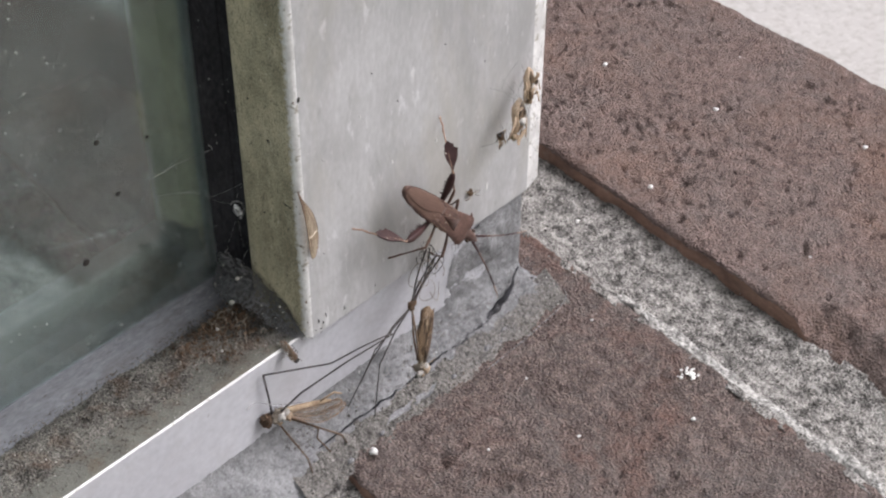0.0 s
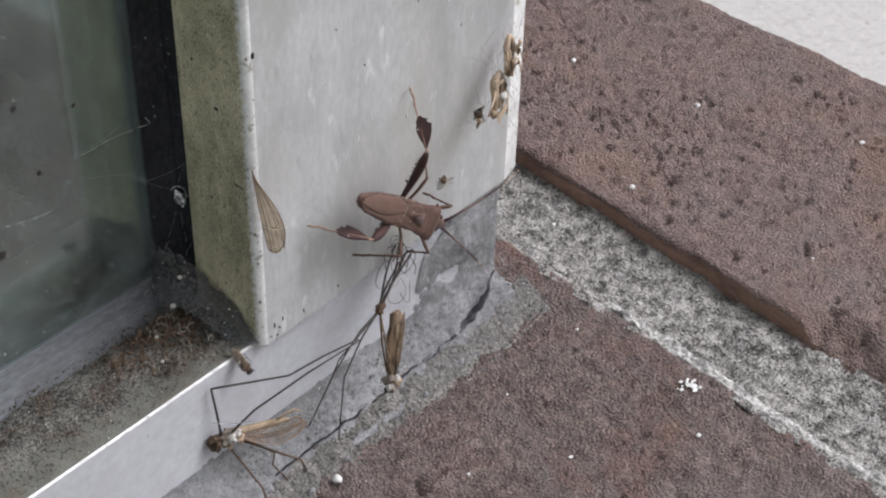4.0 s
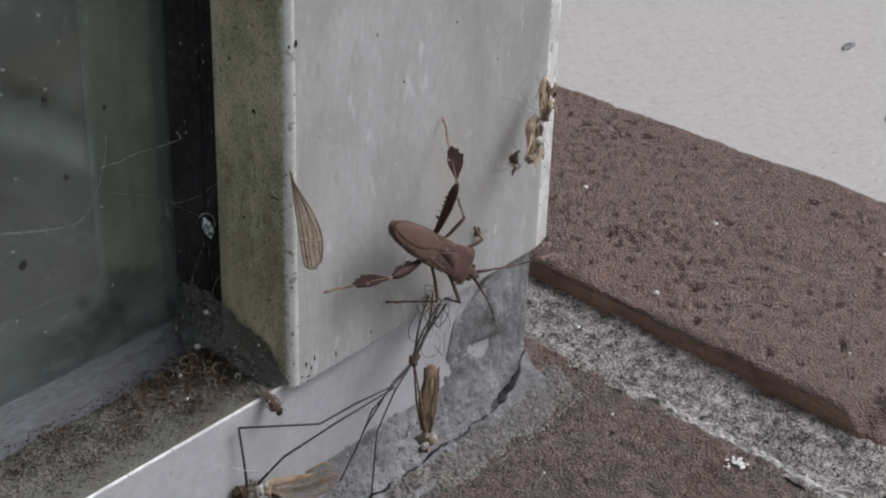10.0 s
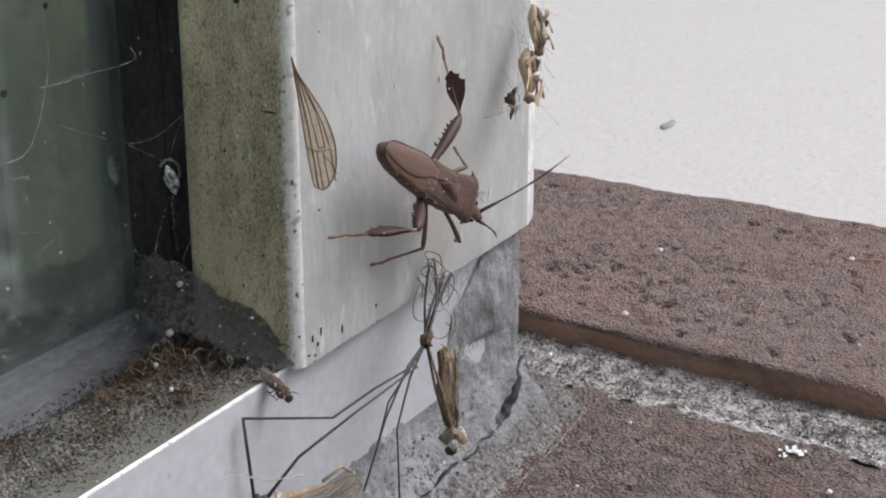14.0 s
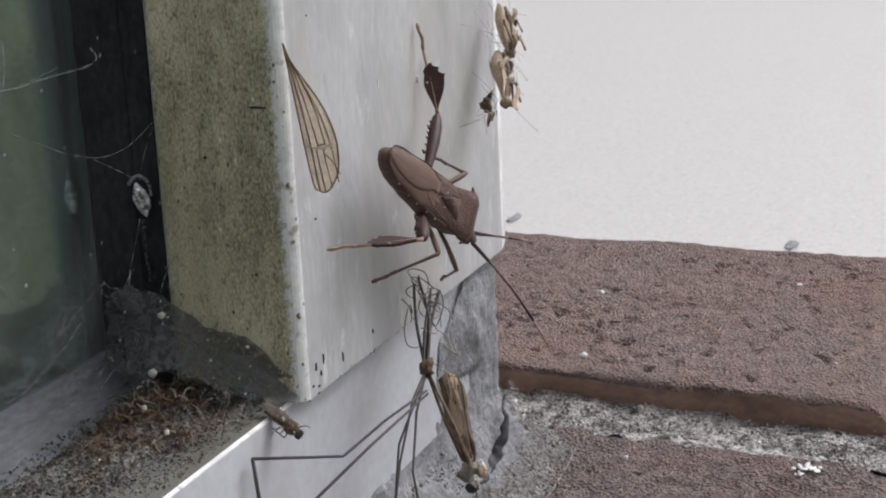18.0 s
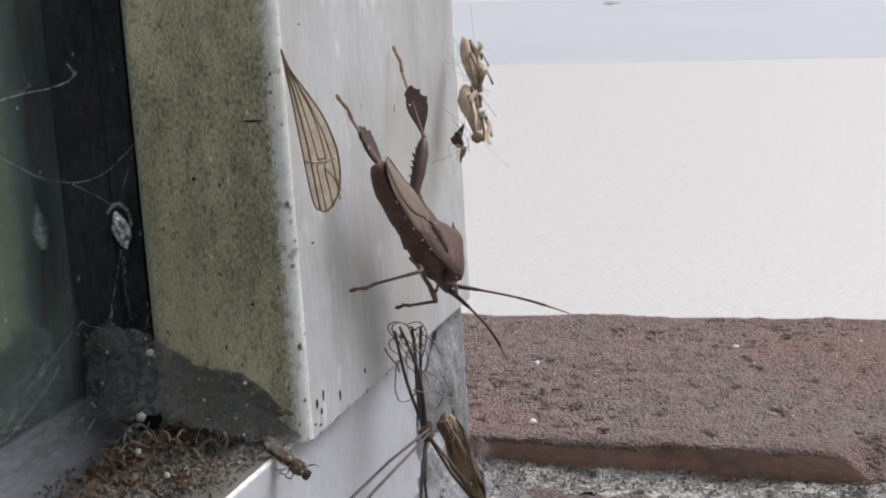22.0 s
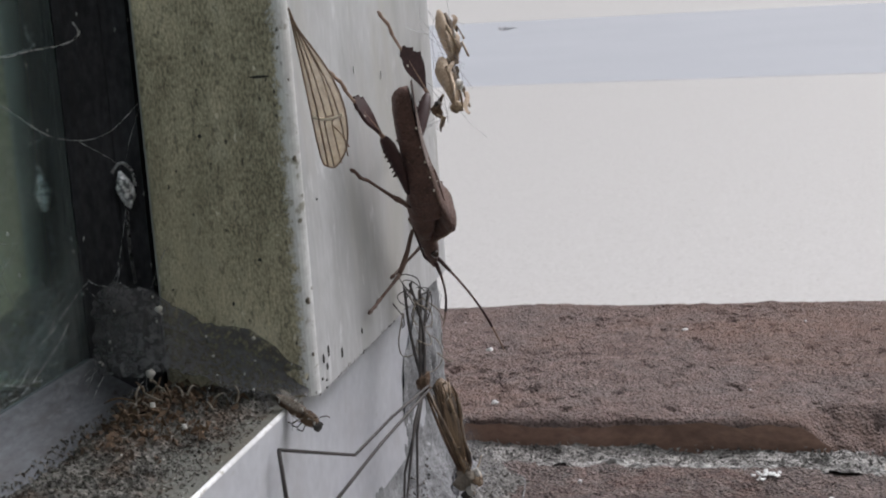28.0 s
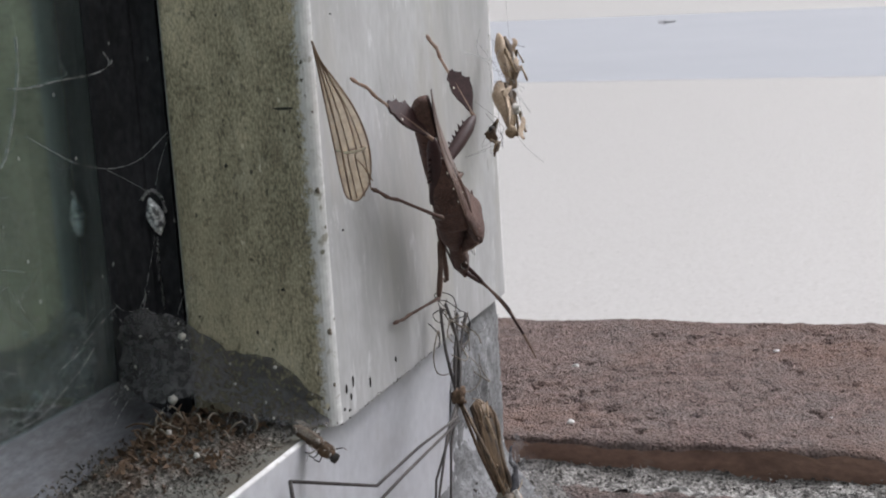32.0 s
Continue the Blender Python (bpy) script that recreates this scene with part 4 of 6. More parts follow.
    for leg, (hip, a, b) in LEGS.items():
        hind, pair = leg.endswith("hind"), leg.split("_")[1]
        bm = bmesh.new()
        if hind:
            tube(bm, [(0, 0, 0), (0.08, 0, 0), (a * 0.35, 0, 0.01), (a * 0.6, 0, 0.012), (a * 0.82, 0, 0.006), (a * 0.94, 0, 0), (a, 0, 0)], [0.024, 0.027, 0.038, 0.050, 0.050, 0.036, 0.019], 10)
            for i in range(6):  # uneven rows of spines on the thigh
                x = a * (0.42 + 0.085 * i + rng.uniform(-0.02, 0.02))
                for s in (1, -1):
                    k = rng.uniform(0.6, 1.25)
                    tube(bm, [(x, s * 0.036, -0.022), (x + 0.016 * k, s * (0.043 + 0.015 * k), -0.03 - 0.012 * k)], [0.014 * k, 0.003], 5)
        else:
            tube(bm, [(0, 0, 0), (0.06, 0, 0), (a * 0.45, 0, 0.008), (a * 0.8, 0, 0.004), (a * 0.94, 0, 0), (a, 0, 0)], [0.016, 0.016, 0.018, 0.022, 0.019, 0.012], 8)
        femur = part(pair + "_femur", bm, M_BUG_DARK if hind else M_BUG_LEG, bug, "thick spiny dark thigh" if hind else "")
        bm = bmesh.new()
        shin = b - 0.21
        tube(bm, [(0, 0, 0), (0.04, 0, 0), (shin * 0.6, 0, 0.0), (shin, 0, 0)], [0.017, 0.014, 0.011, 0.011], 6)
        tibia = part(pair + "_tibia", bm, M_BUG_PALE if hind else M_BUG_LEG, bug)
        if hind:
            up = [(0.04, 0.012), (0.10, 0.05), (0.17, 0.105), (0.24, 0.142), (0.30, 0.155), (0.335, 0.175), (0.345, 0.135), (0.375, 0.105), (0.405, 0.125), (0.415, 0.09), (0.435, 0.055), (0.46, 0.05), (0.455, 0.014)]
            down = [(0.43, -0.02), (0.40, -0.05), (0.365, -0.045), (0.33, -0.062), (0.27, -0.072), (0.2, -0.06), (0.12, -0.03), (0.05, -0.014)]
            bm = extruded([(0.03 + (p - 0.03) * 0.86, q * 0.74) for p, q in up + down], lambda p, q, r: (p, q, r + 0.12 * q * q), -0.011, 0.011)
            part("leaf_plate", bm, M_BUG_DARK, tibia, "dark jagged leaf-shaped plate", smooth=False)
            part("plate_spot", ball(0.26, -0.03, 0.0, 0.014, 0.011, 0.015, 4, 6), M_BUG_SPOT, tibia, "cream spot")
        bm = bmesh.new()
        tube(bm, [(shin, 0, 0), (shin + 0.02, 0, -0.004), (shin + 0.07, 0.01, -0.008), (shin + 0.09, 0.012, -0.006), (shin + 0.15, 0.0, 0.0), (b - 0.03, 0, 0.0), (b, 0, 0)], [0.012, 0.015, 0.011, 0.015, 0.011, 0.017, 0.009], 6)
        part("tarsus", bm, M_BUG_PALE if hind else M_BUG_LEG, tibia, "slender foot")
        limbs[leg] = (femur, tibia)
    return bug, limbs


BUG, BUG_JOINTED = build_bug()

for m in (M_BUG, M_BUG_WING, M_BUG_DARK, M_BUG_LEG):
    m.node_tree.nodes["Principled BSDF"].inputs["Specular IOR Level"].default_value = 0.25

# seconds, the tip of the head, the tail tip
BUG_WAY = [
    (0, (2.586, -0.390, 0.241), (1.403, -0.290, 1.746)),
    (1, (2.554, -0.340, 0.270), (1.383, -0.340, 1.774)),
    (2, (2.630, -0.340, 0.273), (1.421, -0.340, 1.773)),
    (5, (2.537, -0.300, 0.358), (0.996, -0.380, 1.501)),
    (6, (2.600, -0.350, 0.331), (1.098, -0.330, 1.521)),
    (7, (2.472, -0.380, 0.346), (0.985, -0.300, 1.567)),
    (8, (2.466, -0.360, 0.364), (1.023, -0.320, 1.630)),
    (9, (2.526, -0.330, 0.366), (1.062, -0.350, 1.597)),
    (10, (2.509, -0.320, 0.360), (1.010, -0.360, 1.579)),
    (10.5, (2.508, -0.310, 0.390), (1.014, -0.370, 1.597)),
    (12, (2.405, -0.310, 0.465), (0.880, -0.370, 1.634)),
    (13, (2.331, -0.300, 0.553), (0.764, -0.380, 1.672)),
    (14, (2.333, -0.360, 0.633), (0.724, -0.320, 1.663)),
    (16.5, (2.312, -0.400, 0.595), (0.625, -0.280, 1.530)),
    (17, (2.260, -0.410, 0.597), (0.608, -0.270, 1.573)),
    (18, (2.402, -0.360, 0.539), (0.789, -0.320, 1.598)),
    (19, (2.382, -0.360, 0.506), (0.817, -0.320, 1.641)),
    (20, (2.262, -0.350, 0.493), (0.790, -0.330, 1.692)),
    (21, (2.360, -0.400, 0.492), (0.860, -0.280, 1.673)),
    (22, (2.302, -0.370, 0.431), (0.823, -0.310, 1.610)),
    (23, (2.359, -0.370, 0.492), (0.869, -0.310, 1.736)),
    (24, (2.688, -0.390, 0.337), (1.378, -0.290, 1.746)),
    (26.5, (2.316, -0.320, 0.394), (0.985, -0.360, 1.834)),
    (27, (2.475, -0.270, 0.352), (1.165, -0.410, 1.810)),
    (28, (2.424, -0.270, 0.375), (1.178, -0.410, 1.818)),
    (29, (2.355, -0.280, 0.414), (1.062, -0.400, 1.838)),
    (30, (2.359, -0.320, 0.426), (1.032, -0.360, 1.850)),
    (31, (2.163, -0.310, 0.474), (0.815, -0.370, 1.883)),
    (32, (2.102, -0.260, 0.570), (0.844, -0.420, 1.987)),
]
# seconds, then the way its back faces
BUG_BACK = [(0, 0, -1, 0.1), (12, 0, -1, 0.1), (17, -0.28, -1, 0.1), (19, -0.28, -1, 0.1), (20.5, -0.1, -1, 0.1), (22, 0.15, -1, 0.1), (24, 0.3, -1, 0.1), (32, 0.3, -1, 0.1)]
# seconds, then where the foot is set
FEET = {
    "left_hind": [(0, 2.28, -0.03, 2.22), (14, 2.17, -0.03, 2.24), (18, 2.23, -0.03, 2.29), (23, 2.23, -0.03, 2.31), (26.5, 2.19, -0.03, 2.32), (32, 2.24, -0.03, 2.34)],
    "right_hind": [(0, 0.77, -0.03, 1.36), (2, 0.81, -0.03, 1.29), (5, 0.65, -0.03, 1.27), (8, 0.72, -0.03, 1.27), (8.5, 0.6, -0.15, 1.1), (9, 0.42, -0.03, 0.93), (13, 0.40, -0.03, 0.98),
                   (19, 0.43, -0.03, 0.98), (19.5, 0.7, -0.15, 1.0), (20, 1.0, -0.09, 1.11), (21, 0.9, -0.2, 1.6), (22, 0.68, -0.11, 2.14), (23, 0.72, -0.11, 2.13), (24, 0.62, -0.03, 1.70),
                   (26.5, 0.63, -0.05, 1.70), (27, 0.66, -0.05, 1.74), (28, 0.66, -0.05, 2.04), (29, 1.29, -0.08, 2.39), (30, 1.23, -0.08, 2.41), (31, 0.52, -0.05, 2.16), (32, 0.55, -0.05, 2.18)],
    "right_middle": [(0, 1.36, -0.03, 0.49), (12, 1.34, -0.03, 0.43), (13, 1.25, -0.03, 0.28), (14, 1.03, -0.03, 0.55), (18, 1.12, -0.03, 0.54), (19, 1.26, -0.03, 0.56), (19.5, 1.1, -0.1, 0.7), (20, 0.87, -0.03, 0.79),
                     (24, 0.90, -0.03, 0.77), (26.5, 0.98, -0.06, 1.29), (27, 0.80, -0.03, 1.40), (32, 0.84, -0.03, 1.41)],
    "right_front": [(0, 2.07, -0.03, 0.12), (2, 2.29, -0.03, -0.02), (6, 2.19, -0.03, -0.01), (9, 2.25, -0.03, 0.05), (12, 2.45, -0.05, 0.1), (13, 2.50, -0.03, 0.31), (16.5, 2.43, -0.03, 0.34), (18, 2.45, -0.03, 0.17), (19, 1.84, -0.03, 0.37),
                    (20, 1.79, -0.03, 0.44), (22, 1.85, -0.03, 0.43), (23, 2.0, -0.03, 0.29), (24, 1.81, -0.03, 0.20), (26.5, 1.16, -0.03, 0.23), (31, 1.19, -0.03, 0.20), (32, 1.09, -0.03, 0.42)],
    "left_front": [(0, 2.45, -0.03, 0.66), (4, 2.5, -0.03, 0.68), (5, 3.2, -0.03, 0.70), (5.6, 2.8, -0.15, 0.7), (6.2, 2.4, -0.03, 0.7), (7, 2.4, -0.03, 0.7), (8, 2.82, -0.03, 0.91), (9, 2.81, -0.03, 0.73), (13, 2.72, -0.03, 0.86), (18, 2.95, -0.03, 0.6), (23, 2.97, -0.03, 0.06),
                   (24, 1.88, -0.03, 0.29), (26.5, 1.98, -0.03, 0.35), (31, 1.91, -0.03, 0.36), (32, 2.29, -0.03, 0.47)],
    "left_middle": [(0, 2.52, -0.03, 1.32), (6, 2.51, -0.03, 1.21), (18, 2.44, -0.03, 1.19), (24, 2.6, -0.03, 1.3), (32, 2.37, -0.03, 1.34)],
}
# seconds, then the knee
KNEES = {
    "left_hind": [(0, 2.06, -0.45, 1.80), (2, 2.16, -0.54, 1.79), (6, 1.93, -0.49, 1.72), (10, 1.91, -0.49, 1.75), (13, 2.15, -0.2, 1.60), (18, 2.24, -0.16, 1.59), (20, 2.16, -0.27, 1.63), (22, 2.14, -0.30, 1.63),
                  (24, 2.58, -0.26, 1.64), (27, 2.34, -0.30, 1.68), (29, 2.27, -0.32, 1.69), (30, 2.30, -0.34, 1.71), (32, 2.12, -0.41, 1.74)],
    "right_hind": [(0, 1.18, -0.46, 1.16), (2, 1.21, -0.48, 1.18), (6, 1.04, -0.50, 1.06), (8, 0.97, -0.58, 1.11), (10, 0.92, -0.45, 1.04), (13, 0.73, -0.53, 1.01), (18, 0.80, -0.55, 0.96), (20, 0.78, -0.61, 1.05),
                   (22, 0.97, -0.36, 1.59), (24, 1.05, -0.30, 1.37), (27, 0.97, -0.36, 1.41), (28, 1.04, -0.34, 1.54), (29, 1.30, -0.35, 1.82), (30, 1.41, -0.31, 1.81), (30.5, 1.22, -0.26, 1.74), (31, 0.90, -0.32, 1.64), (32, 0.90, -0.41, 1.71)],
    "right_middle": [(0, 1.57, -0.43, 0.72), (2, 1.64, -0.42, 0.67), (6, 1.70, -0.38, 0.50), (13, 1.6, -0.25, 0.52), (18, 1.27, -0.40, 0.62), (20, 1.11, -0.34, 0.84), (22, 1.15, -0.29, 0.82), (24, 1.46, -0.26, 0.78),
                     (27, 1.29, -0.19, 1.13), (30, 1.29, -0.18, 1.12), (32, 1.05, -0.35, 1.21)],
    "right_front": [(0, 1.93, -0.49, 0.51), (2, 2.17, -0.54, 0.28), (6, 2.04, -0.52, 0.29), (18, 2.00, -0.40, 0.38), (19, 1.55, -0.32, 0.32), (20, 1.48, -0.40, 0.42), (22, 1.47, -0.42, 0.48), (24, 2.2, -0.16, 0.34), (27, 1.71, -0.15, 0.44), (30, 1.70, -0.16, 0.45), (32, 1.56, -0.18, 0.61)],
    "left_front": [(0, 2.4, -0.12, 0.7), (4, 2.5, -0.2, 0.72), (5, 2.85, -0.4, 0.85), (6.2, 2.36, -0.12, 0.72), (7, 2.36, -0.12, 0.72), (8, 2.45, -0.34, 0.83), (18, 2.5, -0.34, 0.75), (24, 2.31, -0.23, 0.42), (27, 2.43, -0.11, 0.43), (29, 2.23, -0.20, 0.51), (32, 1.88, -0.17, 0.65)],
    "left_middle": [(0, 2.23, -0.37, 1.39), (6, 2.17, -0.39, 1.24), (18, 2.08, -0.31, 1.13), (24, 2.3, -0.15, 1.2), (32, 2.03, -0.15, 1.30)],
}
# seconds, then the way the right hind leaf plate faces
PLATE_FACING = [(0, -0.1, 0.3, -0.95), (19, -0.1, 0.3, -0.95), (21.5, 0.15, 1.0, -0.45), (28, 0.2, 0.98, -0.4), (29, 0.6, 0.75, -0.1), (30, 0.6, 0.75, -0.1), (31, 0.3, 0.95, -0.35), (32, 0.3, 0.95, -0.35)]
FEELERS = {
    "left_antenna": [(0, 3.61, -0.41, -0.23), (2, 3.67, -0.55, 0.0), (5, 3.44, -0.46, 0.81), (6, 3.4, -0.1, 0.22), (7, 3.4, -0.1, 0.2), (9, 3.6, -0.56, 0.24), (12, 3.45, -0.59, 0.52), (13, 3.32, -0.59, 0.8), (14, 3.24, -0.74, 0.99), (18, 3.49, -0.47, 0.24),
                     (19, 3.4, -0.73, 0.23), (20, 3.36, -0.43, 0.32), (21, 3.17, -1.09, 0.22), (22, 3.07, -1.07, 0.09), (23, 3.0, -0.96, -0.21), (24, 3.47, -0.71, -0.43), (26.5, 2.84, -0.97, -0.29), (28, 2.95, -0.70, -0.52),
                     (29, 2.93, -0.54, -0.55), (30, 3.02, -0.85, -0.34), (31, 2.97, -0.47, -0.32), (32, 2.74, -0.61, -0.27)],
    "right_antenna": [(0, 2.8, -0.6, -0.75), (2, 2.97, -0.51, -0.79), (5, 3.2, -0.49, -0.54), (6, 3.09, -0.13, -0.66), (9, 3.01, -0.22, -0.65), (12, 3.23, -0.05, -0.17), (14, 3.27, -0.05, 0.1), (18, 2.65, -0.85, -0.38),
                      (19, 2.61, -0.32, -0.56), (20, 2.88, -0.3, -0.46), (21, 3.11, -0.72, -0.31), (22, 3.11, -0.56, -0.36), (23, 2.85, -0.14, -0.49), (24, 3.33, -0.56, -0.6), (26.5, 3.22, -0.09, -0.30), (28, 3.29, -0.10, -0.39),
                      (29, 3.13, -0.23, -0.47), (30, 3.33, -0.05, -0.10), (31, 2.85, -0.32, -0.46), (32, 3.02, -0.39, -0.04)],
}


def axes(origin, ahead, up):
    """A pose with x along ahead and z near up."""
    x = Vector(ahead).normalized()
    y = Vector(up).cross(x).normalized()
    m = Matrix((x, y, x.cross(y))).transposed().to_4x4()
    m.translation = origin
    return m


def between(rows, t):
    """The place at t on the line from row to row, easing at each."""
    for (t0, *a), (t1, *b) in zip(rows, rows[1:]):
        if t <= t1:
            k = min(1, max(0, (t - t0) / (t1 - t0)))
            k = k * k * (3 - 2 * k)
            return Vector(a).lerp(Vector(b), k)
    return Vector(rows[-1][1:])


def bug_motion():
    body = []
    for t, neck, tail in BUG_WAY:
        n = Vector(neck) * C
        body.append((t, axes(n, Vector(neck) - Vector(tail), between(BUG_BACK, t))))
    walk(BUG, body)
    times = sorted({t for t, *_ in BUG_WAY} | {t for table in (FEET, KNEES) for rows in table.values() for t, *_ in rows} | {3, 4, 11, 15, 25})
    poses = []
    for t in times:
        scene.frame_set(frame(t))
        poses.append((t, BUG.matrix_basis.copy()))
    for leg, (hip, a, b) in LEGS.items():
        femur, tibia = BUG_JOINTED[leg]
        side = 1 if leg.startswith("left") else -1
        fr, tr = [], []
        for t, m in poses:
            foot = (m.inverted() @ (between(FEET[leg], t) * C)) / C
            h = Vector(hip)
            d = foot - h
            far = min(max(d.length, abs(a - b) + 0.02), a + b - 0.02)
            u = d.normalized()
            along = (a * a - b * b + far * far) / (2 * far)
            rise = math.sqrt(max(0.0, a * a - along * along))
            pole = (m.inverted() @ (between(KNEES[leg], t) * C)) / C - h
            pole = (pole - u * pole.dot(u)).normalized()
            knee = h + u * along + pole * rise
            way = Vector((0.7, 0.65, -0.15)) if side > 0 else between(PLATE_FACING, t)
            face = m.to_3x3().inverted() @ way
            fr.append((t, axes(h * C, knee - h, (0, 0, 1))))
            tr.append((t, axes(knee * C, h + u * far - knee, face if leg.endswith("hind") else (0, 0, 1))))
        walk(femur, fr)
        walk(tibia, tr)
    for name, rows in FEELERS.items():
        side = 1 if name.startswith("left") else -1
        base = Vector((-0.05, side * 0.04, 0.005))
        out = []
        for t, m in poses:
            tip = (m.inverted() @ (between(rows, t) * C)) / C
            out.append((t, axes(base * C, tip - base, (0, 0, 1))))
        walk(BUG_JOINTED[name], out)


# ---------------------------------------------------------------- dirt, webs and dead insects
M_HUSK = surface("straw_husk", (0.15, 0.095, 0.055), (0.42, 0.325, 0.22), 0.2, 1.6, 0.75, 0.0, 0.6, 0.05, specks=(((0.08, 0.045, 0.02), 0.6, 0.25),))
M_GOLD = surface("golden_brown_husk", (0.03, 0.019, 0.012), (0.24, 0.16, 0.095), 0.15, 0.6, 0.55, 0.0, 0.8, 0.06, stretch=(0.07, 1, 1), span=(0.4, 0.6))
M_BLACKLEG = surface("dark_dry_leg", (0.02, 0.018, 0.018), (0.06, 0.05, 0.045), 0.3, 3, 0.6, 0.0, 0.2, 0.02)
M_SHARD = surface("pale_tan_shell", (0.26, 0.175, 0.11), (0.60, 0.475, 0.35), 0.15, 1.0, 0.6, 0.0, 0.8, 0.06, specks=(((0.07, 0.04, 0.025), 0.4, 0.22),))
M_FLUFF = surface("pale_dust_fluff", (0.40, 0.38, 0.35), (0.66, 0.64, 0.60), 0.3, 2, 0.95, 0.0, 0.8, 0.08)
M_FIBRE = surface("grey_brown_fibre", (0.10, 0.08, 0.06), (0.32, 0.28, 0.23), 0.3, 2, 0.9, 0.0, 0.2, 0.02)
M_BROWN = surface("brown_debris", (0.035, 0.022, 0.014), (0.16, 0.10, 0.06), 0.3, 2, 0.9, 0.0, 0.8, 0.08)
M_SILVER = surface("silvery_cocoon", (0.12, 0.125, 0.14), (0.90, 0.91, 0.93), 0.35, 0.9, 0.25, 0.3, 0.5, 0.05, span=(0.42, 0.56))
M_WHITE = surface("chalky_white_spot", (0.55, 0.55, 0.53), (0.85, 0.85, 0.84), 0.3, 2, 0.8, 0.0, 0.6, 0.1)
M_FLEA = surface("black_fleck", (0.012, 0.011, 0.01), (0.05, 0.045, 0.04), 0.3, 2, 0.8, 0.0, 0.5, 0.05)
M_WINGSKIN = veil("amber_wing_skin", (0.70, 0.575, 0.43), (0.46, 0.64), 2.0, 0.35)
M_FOLDWING = veil("folded_wing_skin", (0.36, 0.325, 0.28), (0.08, 0.4), 0.8, 0.4)
M_CLEARWING = veil("clear_wing_skin", (0.45, 0.40, 0.33), (0.15, 0.35), 2.0, 0.35)
M_VEIN = surface("brown_wing_vein", (0.13, 0.08, 0.05), (0.26, 0.17, 0.11), 0.3, 3, 0.5, 0.0, 0.0)
M_PALEVEIN = surface("pale_wing_vein", (0.6, 0.52, 0.4), (0.75, 0.68, 0.55), 0.3, 3, 0.5, 0.0, 0.0)


def dirt_top(x, y):
    """The height of the dirt on the rail's ledge."""
    back = max(0.0, (y - 0.25) / 0.95)
    corner = math.exp(-((x + 0.55) / 0.55) ** 2 - ((y - 0.75) / 0.35) ** 2)
    h = 0.012 + 0.07 * back + 0.10 * corner
    h -= 0.17 * math.exp(-((x + 0.28) / 0.17) ** 2 - ((y - 0.62) / 0.16) ** 2)
    p = Vector((x, y, 0.3))
    bare = step(0.34, 0.72, y + 0.16 * noise.noise(p * 1.6) + 0.12 * noise.noise(p * 5) + 0.3 * max(0.0, x + 1.1))
    h = h * bare - 0.05 * (1 - bare)
    tail = 1 - step(0.98, 1.2, y + 0.16 * noise.noise(p * 2.1) + 0.12 * noise.noise(p * 6))
    h = h * tail - 0.06 * (1 - tail)
    return max(-0.045, h * (0.8 + 0.5 * noise.noise(p * 2.2)) + 0.02 * noise.noise(p * 6) + 0.012 * noise.noise(p * 15))


